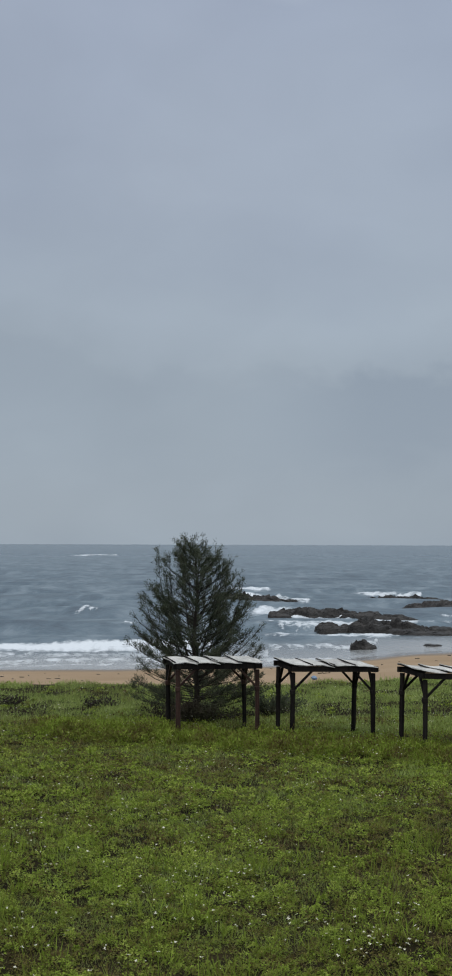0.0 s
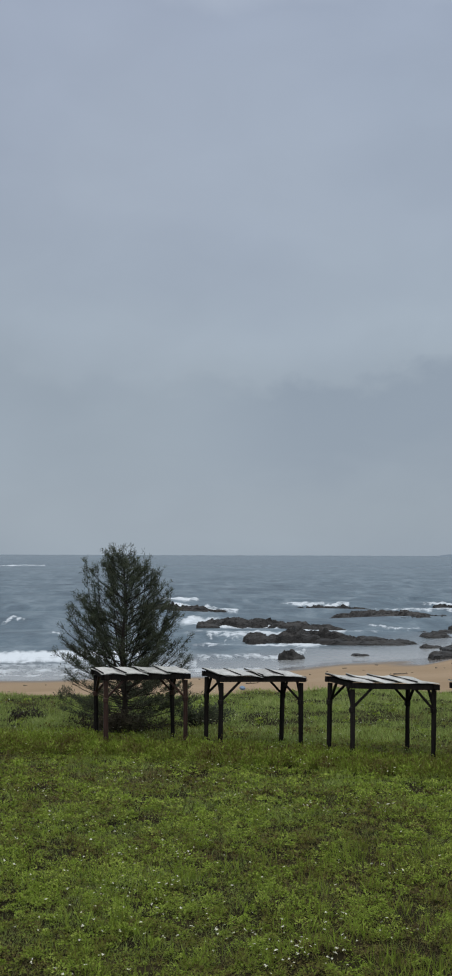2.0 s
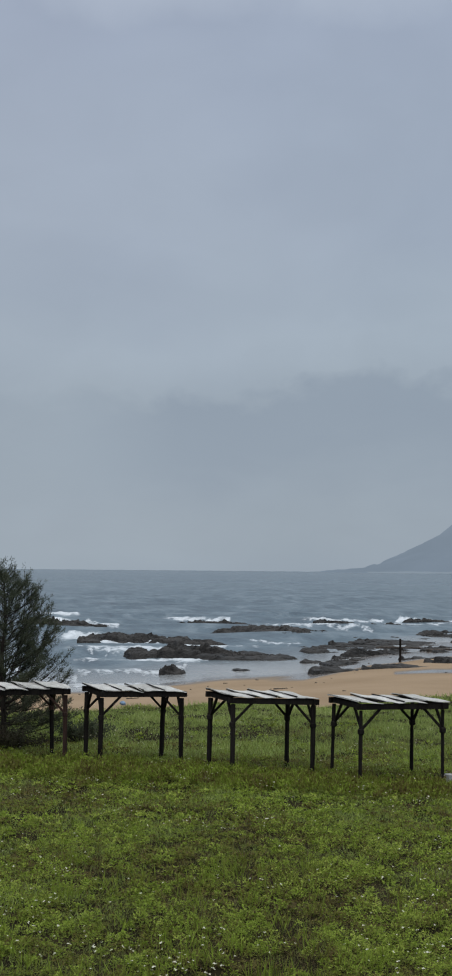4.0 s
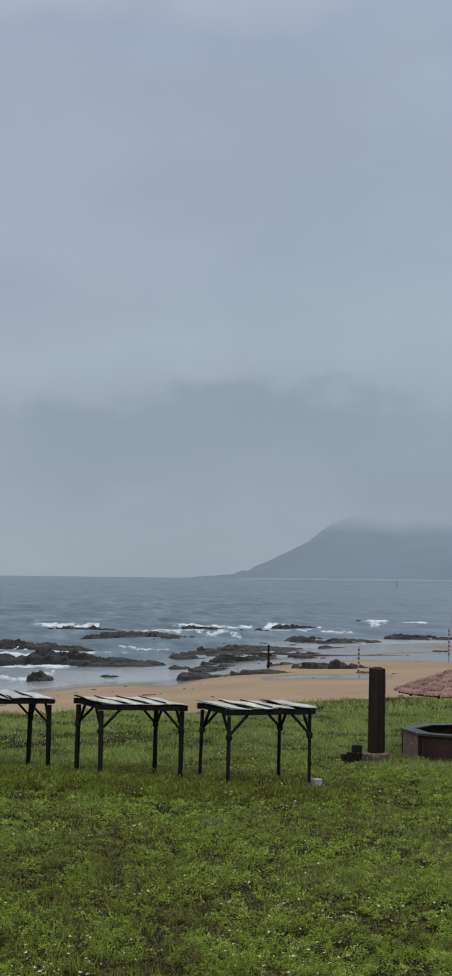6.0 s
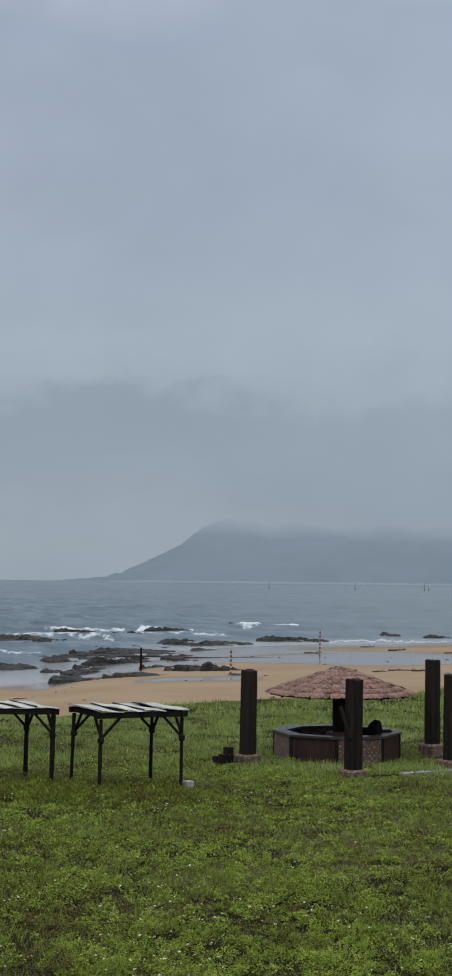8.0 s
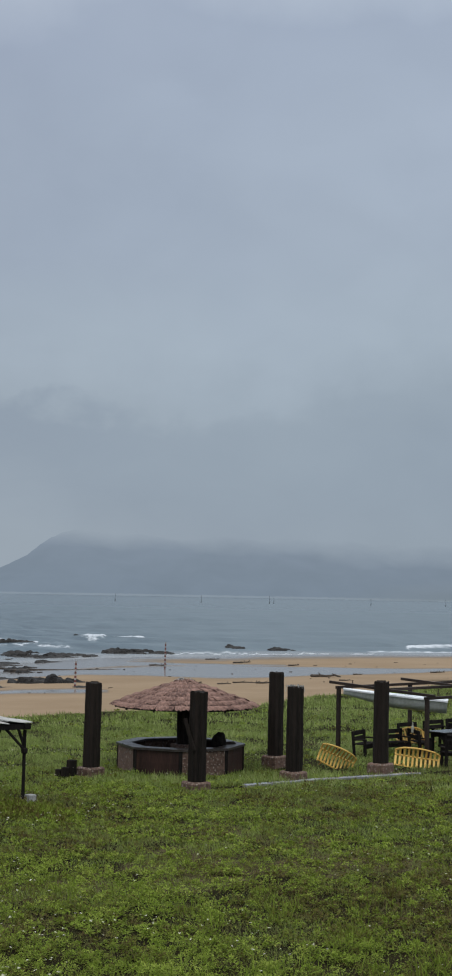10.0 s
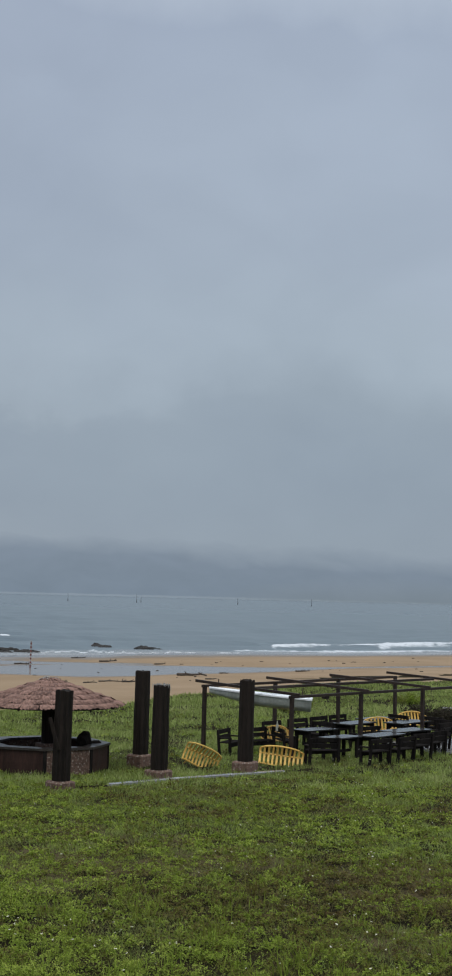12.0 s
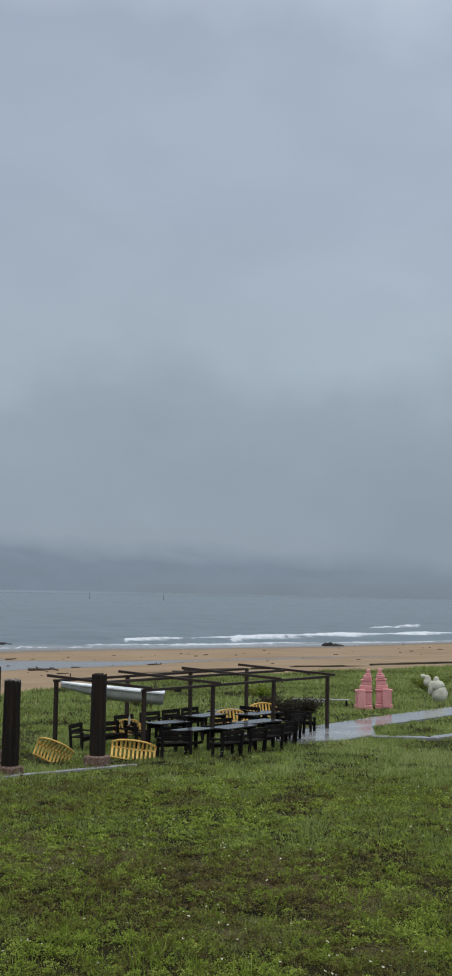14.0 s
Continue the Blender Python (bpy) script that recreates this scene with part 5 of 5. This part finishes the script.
def casuarina():
    """A young casuarina: one straight stem, steep limbs and tufts of fine needles along the twigs."""
    rng = np.random.default_rng(5)
    ob = thing("casuarina_tree", pose(-0.98, 45.7, 0), "young dark green casuarina tree with feathery needles", "tree")
    spread = lambda z: float(np.interp(z, [0, 1, 2, 3, 3.8, 4.4, 5.0, 5.5, 5.8], [2.4, 2.65, 2.6, 2.35, 2.05, 1.7, 1.15, 0.5, 0.1]))
    bm = bmesh.new()
    stem = [Vector((0.06 * math.sin(k * 0.9), 0.05 * math.cos(k * 1.3), -0.1 + 5.7 * k / 12)) for k in range(13)]
    tube(bm, stem, [0.095 * (1 - k / 12.6) + 0.006 for k in range(13)], 8)
    part("trunk", bm, M_BARK, ob)
    tufts = []

    def twig(bm, p, e, r, step):
        m = p.lerp(e, 0.5) - Vector((0, 0, 0.05 * (e - p).length))
        tube(bm, [p, m, e], [r, r * 0.7, r * 0.3], 4)
        ln, d = (e - p).length, (e - p).normalized()
        for t in np.arange(0.25, 1.03, step / max(ln, step)):
            q = p * (1 - t) ** 2 + m * 2 * t * (1 - t) + e * t * t
            tufts.append((*q, *d))

    # the second and third leaders, then the limbs all up the stem
    limbs = [(1.0, 3.1, 1.3, 4.3, 0.03), (1.6, 0.1, 0.62, 3.85, 0.028), (1.0, -0.2, 1.5, 3.3, 0.028), (0.8, 3.3, 1.7, 2.9, 0.026),
             (0.7, -1.5, 0.8, 3.8, 0.026), (0.9, 1.65, 0.8, 3.8, 0.026), (1.3, 2.8, 0.95, 3.9, 0.026), (1.5, -2.6, 1.15, 3.2, 0.026),
             (1.8, 2.2, 0.55, 3.6, 0.026), (1.3, 0.5, 1.1, 3.1, 0.026), (2.0, -0.4, 1.0, 2.9, 0.024), (1.2, 0.05, 2.1, 1.7, 0.026),
             (0.6, -0.3, 2.3, 0.8, 0.024), (1.8, 0.15, 1.75, 1.9, 0.024), (0.9, 0.3, 2.2, 1.2, 0.024)]
    for k in range(150):
        z = 0.1 + 5.3 * ((k + rng.uniform(0, 1)) / 150) ** 1.25
        rise = rng.uniform(0.15, 0.65) + 0.1 * z if z > 1.0 else rng.uniform(0.02, 0.4)
        limbs.append((z, 2.4 * k + rng.normal(0, 0.4), None, rise, 0.02))
    for z, yaw, out, rise, r0 in limbs:
        p = stem[min(int((z + 0.1) * 2.16), 11)].copy()
        p.z = z
        if out is None:
            out = 0.1
            while out < spread(min(z + out * rise, 5.8)) * 0.92:
                out += 0.04
            out *= rng.uniform(0.6, 1.04)
            up = out * rise
        else:
            up = rise
        e = p + Vector((math.cos(yaw) * out, math.sin(yaw) * out, up))
        m = p.lerp(e, 0.5) + Vector((math.cos(yaw), math.sin(yaw), -0.4)) * 0.12 * (e - p).length
        bm = bmesh.new()
        pts = [p * (1 - t) ** 2 + m * 2 * t * (1 - t) + e * t * t for t in np.linspace(0, 1, 7)]
        tube(bm, pts, [r0 * (1 - 0.13 * k) for k in range(7)], 5)
        ln = (e - p).length
        n = int(4 + 7.5 * ln)
        for k in range(n):
            t = rng.uniform(0.22, 1.0)
            j = min(int(t * 6), 5)
            q = pts[j].lerp(pts[j + 1], t * 6 - j)
            yy = yaw + rng.normal(0, 0.75)
            reach = rng.uniform(0.2, 0.6) * (1.15 - 0.55 * t) * min(1.0, 0.55 + 0.3 * ln)
            twig(bm, q, q + Vector((math.cos(yy) * 0.75, math.sin(yy) * 0.8, rng.uniform(0.25, 0.95))) * reach, 0.007, 0.085)
        twig(bm, pts[5], e + Vector((0, 0, 0.16)), 0.006, 0.07)
        part("limb", bm, M_BARK, ob)
    for k in range(3):
        twig_bm = bmesh.new()
        twig(twig_bm, stem[10 + min(k, 1)], stem[12] + Vector((0.07 * (k - 1), 0, 0.14 + 0.06 * k)), 0.006, 0.06)
        part("leader_tip", twig_bm, M_BARK, ob)
    T = np.array(tufts)
    thick = fnoise(T[:, 0] * 1.7 + T[:, 1] * 0.8, T[:, 2] * 1.9, 47, 3)
    T = T[rng.uniform(0, 1, len(T)) < np.clip((thick - 0.28) * 4, 0.3, 0.95)]
    n = 11
    i = np.repeat(np.arange(len(T)), n)
    N = len(i)
    P = T[i, :3] + rng.normal(0, 0.035, (N, 3))
    P[:, 2] = np.maximum(P[:, 2], 0.08)
    base = np.arctan2(T[i, 4], T[i, 3])
    nd = quads("crown", P, rng.uniform(0.06, 0.14, N), rng.uniform(0.01, 0.019, N), base + rng.normal(0, 1.0, N), rng.normal(0.7, 0.6, N), rng.uniform(0, 3.1, N), M_NEEDLE)
    nd.parent = ob


casuarina()


def shrub(x, y, w, d, h, seed, label, mat=M_SHRUB, count=2600, kind_of="shrub"):
    rng = np.random.default_rng(seed)
    ob = thing(kind_of, pose(x, y, 0, 0, 0, -math.degrees(math.atan2(x, y))), label, "shrub", "low shrubs")
    bm = bmesh.new()
    ends = []
    for k in range(16):
        a, rr = rng.uniform(0, 6.28), math.sqrt(rng.uniform(0.02, 1))
        e = Vector((w / 2 * rr * math.cos(a), d / 2 * rr * math.sin(a), h * rng.uniform(0.55, 1.0) * (1.05 - 0.45 * rr * rr)))
        tube(bm, [(e.x * 0.2, e.y * 0.2, -0.05), (e.x * 0.7, e.y * 0.7, e.z * 0.6), e], [0.02, 0.013, 0.005], 4)
        ends.append(e)
    part("stems", bm, M_BARK, ob)
    c = np.array([ends[i] for i in rng.integers(0, len(ends), count)])
    t = rng.uniform(0.35, 1.05, count)[:, None]
    p = c * t + rng.normal(0, 0.11, (count, 3)) * np.array([1, 1, 0.8])
    p[:, 2] = np.maximum(p[:, 2], 0.02)
    o = quads("leaves", p, rng.uniform(0.06, 0.16, count), rng.uniform(0.02, 0.05, count), rng.uniform(0, 6.28, count), rng.normal(0.6, 0.6, count), rng.uniform(0, 3, count), mat)
    o.parent = ob


shrub(39.5, 50.6, 2.3, 1.2, 0.95, 1, "dark brown dried-out shrub behind the frame", M_SHRUB, 4200)
shrub(41.2, 50.4, 2.0, 1.1, 0.95, 2, "dark brown dried-out shrub behind the frame", M_SHRUB, 4200)
shrub(-7.4, 48.6, 1.6, 0.8, 0.26, 3, "heap of dead brown branches in the grass", M_BARK, 420)
shrub(-4.2, 48.2, 1.5, 0.8, 0.2, 4, "heap of dead brown branches in the grass", M_BARK, 420)
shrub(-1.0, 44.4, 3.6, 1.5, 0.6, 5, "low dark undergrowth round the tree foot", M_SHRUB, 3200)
shrub(1.5, 46.4, 2.4, 1.3, 0.62, 6, "low dark undergrowth round the tree foot", M_NEEDLE, 2200)
shrub(58.5, 60.0, 2.4, 1.6, 1.1, 7, "green shrub in the rough grass", M_GRASS, 2600)
shrub(37.5, 58.5, 2.6, 1.6, 0.8, 8, "green shrub in the rough grass", M_GRASS, 2200)
shrub(46.2, 60.5, 2.0, 1.6, 0.7, 9, "green shrub in the rough grass", M_GRASS, 1800)


PATH_X = [33.0, 35.4, 38.0, 40.3, 47.3, 56, 69]
PATH_NEAR = [41.6, 41.2, 42.1, 44.9, 47.3, 50.2, 54]
PATH_FAR = [45.4, 44.9, 46.0, 47.0, 49.5, 52.4, 56.7]


def free(x, y):
    """Where weeds can grow: not on the path, in the pit or on footings."""
    ok = np.hypot(x - PX, y - PY) > 2.0
    on = (x > 33) & (x < 69) & (y > np.interp(x, PATH_X, PATH_NEAR) + 0.1) & (y < np.interp(x, PATH_X, PATH_FAR) - 0.1)
    ok &= ~on
    strip = np.abs(y - np.interp(x, [16.6, 18.3, 20.3, 22.4, 24.9, 26.2], [37.55, 37.85, 38.25, 38.5, 38.85, 39.2])) < 0.24
    ok &= ~(strip & (x > 16.6) & (x < 26.2))
    bare = np.hypot((x - 10.4) / 1.0, (y - 37.15) / 0.45) < 1
    thin = worn_patch(x, y) * 0.35 > np.abs(np.sin(x * 517.3 + y * 291.7))
    return ok & ~bare & ~thin


def blades(name, pos, length, width, yaw, tilt, mat, tone):
    """Many thin grass blades, one sharp triangle each, standing on pos (n, 3)."""
    n = len(pos)
    d = np.stack([np.cos(yaw) * np.cos(tilt), np.sin(yaw) * np.cos(tilt), np.sin(tilt)], 1)
    side = np.stack([-np.sin(yaw), np.cos(yaw), np.zeros(n)], 1) * width[:, None] * 0.5
    v = np.stack([pos - side, pos + side, pos + d * length[:, None]], 1).reshape(-1, 3)
    return mesh_from(name, v, np.arange(3 * n).reshape(n, 3), mat, (("tone", np.repeat(tone, 3)),))


def lawn_spots(r0, r1, per_m2, rng):
    """Random places on the lawn between two ranges, with bearing and range."""
    n = int(per_m2 * 0.5 * radians(62) * (r1 * r1 - r0 * r0))
    r = np.sqrt(rng.uniform(r0 * r0, r1 * r1, n))
    a = rng.uniform(radians(-13), radians(49), n)
    x, y, az = r * np.sin(a), r * np.cos(a), np.degrees(a)
    edge = 0.945 * np.interp(az, EDGE_AZ, EDGE_R) + (fnoise(x * 0.25, y * 0.25, 5) - 0.5) * 5
    keep = free(x, y) & (r < edge + rng.normal(-0.2, 0.5, n))
    return x[keep], y[keep], az[keep], r[keep]


def grass(name, r0, r1, per_m2, ln, wd, seed, label):
    """The sward: thin blades, short on the trodden ground, long and soft toward the beach."""
    rng = np.random.default_rng(seed)
    x, y, az, r = lawn_spots(r0, r1, per_m2, rng)
    tuft = fnoise(x * 1.1, y * 1.1, 23, 3)
    patch = fnoise(x * 0.23, y * 0.23, 17, 3)
    keep = rng.uniform(0, 1, len(x)) < np.clip((tuft - 0.3) * 4, 0.25, 1)
    x, y, az, r, tuft, patch = (q[keep] for q in (x, y, az, r, tuft, patch))
    n = len(x)
    grow = (0.35 + 1.1 * tuft) * (0.6 + 0.8 * patch)
    z = land(x, y)[0] - 0.01
    # tone by range: browner near, paler far for seed heads and painted-in haze
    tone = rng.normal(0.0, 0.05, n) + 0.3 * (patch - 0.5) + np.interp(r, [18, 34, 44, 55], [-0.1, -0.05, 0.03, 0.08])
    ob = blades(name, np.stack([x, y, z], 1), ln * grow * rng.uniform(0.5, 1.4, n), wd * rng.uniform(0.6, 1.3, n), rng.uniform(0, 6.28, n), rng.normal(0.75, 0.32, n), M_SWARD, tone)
    tagged(ob, label, "grass", kind="stuff")


def plants(name, r0, r1, per_m2, leaves, size, radius, high, seed, label):
    """Low leafy mounds: every plant a dome of leaves round its own centre, with dark gaps between."""
    rng = np.random.default_rng(seed)
    x, y, az, r = lawn_spots(r0, r1, per_m2, rng)
    # one plant to each cell of a loose grid, so that gaps stay between them
    cell = per_m2 ** -0.5 * 1.12
    gx, gy = np.floor(x / cell), np.floor(y / cell)
    _, one = np.unique(np.stack([gx, gy]), axis=1, return_index=True)
    x, y, az, r, gx, gy = (q[one] for q in (x, y, az, r, gx, gy))
    x, y = (x + (gx + 0.5) * cell) / 2, (y + (gy + 0.5) * cell) / 2
    drift = fnoise(x * 0.5, y * 0.36, 71, 3)
    fine = fnoise(x * 1.5, y * 1.2, 83, 2)
    mown = np.exp(-((r - 33) / 6) ** 2) * np.clip((az - 14) / 8, 0, 1)
    gap = fnoise(x * 3.8, y * 2.9, 37, 2)
    keep = rng.uniform(0, 1, len(x)) < np.clip((gap - 0.35) * 12, 0.08, 1) * np.clip((drift - 0.2) * 6, 0.5, 1) * np.clip((fine - 0.3) * 8, 0.3, 1) * (1 - 0.35 * mown)
    x, y, drift, fine, mown = (q[keep] for q in (x, y, drift, fine, mown))
    n = len(x)
    grow = rng.uniform(0.55, 1.3, n) * (0.35 + 0.7 * drift + 0.6 * fine) * (1 - 0.4 * mown)
    tone = rng.normal(0.03, 0.11, n) + 0.35 * (drift - 0.5)
    i = np.repeat(np.arange(n), leaves)
    N = len(i)
    yaw, q = rng.uniform(0, 6.28, N), np.sqrt(rng.uniform(0, 1, N))
    shell = rng.uniform(0.7, 1.0, N)
    rad = radius * grow[i] * (1 + 0.3 * np.sin(3 * yaw + i)) * shell
    px, py = x[i] + rad * q * np.cos(yaw), y[i] + rad * q * np.sin(yaw)
    pz = land(x, y)[0][i] + high * grow[i] * np.sqrt(1 - 0.93 * q * q) * shell
    s = size * rng.uniform(0.6, 1.4, N)
    ob = quads(name, np.stack([px, py, pz], 1), s, s * rng.uniform(0.38, 0.62, N), yaw + rng.normal(0, 0.9, N), 0.75 - 0.6 * q + rng.normal(0, 0.4, N), rng.normal(0, 0.45, N),
               M_GRASS, tone[i])
    tagged(ob, label, "weeds", kind="stuff")


def carpet(name, r0, r1, per_m2, size, seed, label):
    """Creeping leaves close over the soil, broken by small open gaps."""
    rng = np.random.default_rng(seed)
    x, y, az, r = lawn_spots(r0, r1, per_m2, rng)
    gap = fnoise(x * 3.8, y * 2.9, 37, 2)
    keep = rng.uniform(0, 1, len(x)) < np.clip((gap - 0.4) * 9, 0.14, 1)
    x, y, az, gap = (q[keep] for q in (x, y, az, gap))
    n = len(x)
    patch = fnoise(x * 0.4, y * 0.3, 29, 3)
    z = land(x, y)[0] + 0.1 * np.clip(gap - 0.3, 0, 1) * rng.uniform(0.2, 1.0, n)
    ob = blades(name, np.stack([x, y, z], 1), size * rng.uniform(0.7, 1.5, n), size * rng.uniform(0.5, 0.9, n), rng.uniform(0, 6.28, n), rng.normal(0.35, 0.35, n), M_GRASS,
                rng.normal(-0.08, 0.07, n) + 0.4 * (patch - 0.5))
    tagged(ob, label, "weeds", kind="stuff")


plants("weeds_near", 17, 23, 46, 72, 0.037, 0.118, 0.18, 61, "leafy green weed mounds on the lawn")
plants("weeds_middle", 23, 31, 36, 48, 0.045, 0.13, 0.17, 62, "leafy green weed mounds on the lawn")
plants("weeds_beyond", 31, 42, 23, 32, 0.058, 0.16, 0.14, 63, "leafy green weed mounds on the lawn")
plants("weeds_far", 42, 70, 1.2, 30, 0.09, 0.26, 0.12, 64, "rough weed mounds toward the beach")
carpet("creepers_near", 17, 23, 1000, 0.04, 71, "creeping weeds close over dark soil")
carpet("creepers_middle", 23, 31, 650, 0.052, 72, "creeping weeds close over dark soil")
carpet("creepers_beyond", 31, 46, 380, 0.07, 73, "creeping weeds close over dark soil")
grass("grass_near", 17, 23, 600, 0.1, 0.008, 1, "thin grass between the weeds on the lawn")
grass("grass_middle", 23, 31, 500, 0.11, 0.011, 2, "thin grass between the weeds on the lawn")
grass("grass_beyond", 31, 42, 480, 0.13, 0.017, 3, "soft rough grass on the lawn")
grass("grass_far", 42, 60, 380, 0.19, 0.024, 4, "long soft grass toward the beach")
grass("grass_edge", 60, 125, 110, 0.23, 0.045, 5, "rough grass at the edge of the beach")


def weed_band():
    """Knee-high weeds left standing along the row of shelters."""
    rng = np.random.default_rng(97)
    n, k = 1700, 40
    t = rng.uniform(-0.25, 1.05, n)
    x = -2.5 + 13.0 * t + rng.normal(0, 0.4, n)
    y = 40.6 - 5.6 * t + rng.normal(0, 0.75, n)
    tall = 0.34 * rng.uniform(0.4, 1.2, n) * np.interp(t, [-0.25, 0.55, 0.8, 1.05], [1.0, 1.0, 0.75, 0.35]) * (0.4 + 1.1 * fnoise(x * 0.9, y * 0.9, 33, 2))
    i = np.repeat(np.arange(n), k)
    q = rng.uniform(0, 1, n * k)
    p = np.stack([x[i] + rng.normal(0, 0.1, n * k), y[i] + rng.normal(0, 0.1, n * k), tall[i] * q], 1)
    ob = quads("weed_stand", p, rng.uniform(0.05, 0.14, n * k), rng.uniform(0.015, 0.04, n * k), rng.uniform(0, 6.28, n * k), rng.normal(0.8, 0.45, n * k),
               rng.normal(0, 0.5, n * k), M_GRASS, rng.normal(-0.07, 0.08, n)[i])
    tagged(ob, "knee-high olive weeds along the shelters", "weeds", kind="stuff")


weed_band()


def tall_blades():
    """Long grass blades in tussocks near the foot of the view."""
    rng = np.random.default_rng(31)
    P, Y, T, Ln = [], [], [], []
    for k in range(230):
        a, r = radians(rng.uniform(-12, 12) if k < 90 else rng.uniform(-12, 48)), rng.uniform(15.5, 27)
        cx, cy = r * math.sin(a), r * math.cos(a)
        n = int(rng.integers(10, 34))
        P.append(np.stack([cx + rng.normal(0, 0.13, n), cy + rng.normal(0, 0.13, n), np.full(n, 0.0)], 1))
        Y.append(rng.uniform(0, 6.28, n))
        T.append(rng.normal(1.05, 0.25, n))
        Ln.append(rng.uniform(0.2, 0.5, n))
    P, Y, T, Ln = (np.concatenate(q) for q in (P, Y, T, Ln))
    ob = quads("grass_tussocks", P, Ln, np.full(len(P), 0.014), Y, T, rng.normal(0, 0.5, len(P)), M_GRASS)
    tagged(ob, "long thin grass blades in tussocks", "grass", kind="stuff")


tall_blades()


def flowers():
    """White daisies: four petals each, in drifts."""
    rng = np.random.default_rng(44)
    n = 19000
    r = 17 + 38 * rng.uniform(0, 1, n) ** 1.2
    a = np.radians(rng.uniform(-13, 49, n))
    x, y = r * np.sin(a), r * np.cos(a)
    drift = fnoise(x * 0.5, y * 0.5, 51, 3)
    keep = free(x, y) & (rng.uniform(0, 1, n) < np.clip((drift - 0.42) * 3, 0.03, 1) * np.interp(np.degrees(a), [-12, 15, 25, 48], [0.6, 0.5, 0.25, 0.25]))
    x, y, r = x[keep], y[keep], r[keep]
    n = len(x)
    h = 0.14 + 0.16 * rng.uniform(0, 1, n)
    s = rng.uniform(0.012, 0.027, n)
    P, Y = [], []
    for k in range(4):
        P.append(np.stack([x, y, h], 1))
        Y.append(rng.uniform(0, 0.5, n) + k * math.pi / 2)
    s4 = np.tile(s, 4)
    ob = quads("wildflowers", np.concatenate(P), s4 * 1.25, s4 * 1.1, np.concatenate(Y), rng.normal(0.25, 0.35, 4 * n), rng.normal(0, 0.3, 4 * n), M_PETAL)
    tagged(ob, "tiny white daisies scattered through the weeds", "flowers", kind="stuff")


flowers()
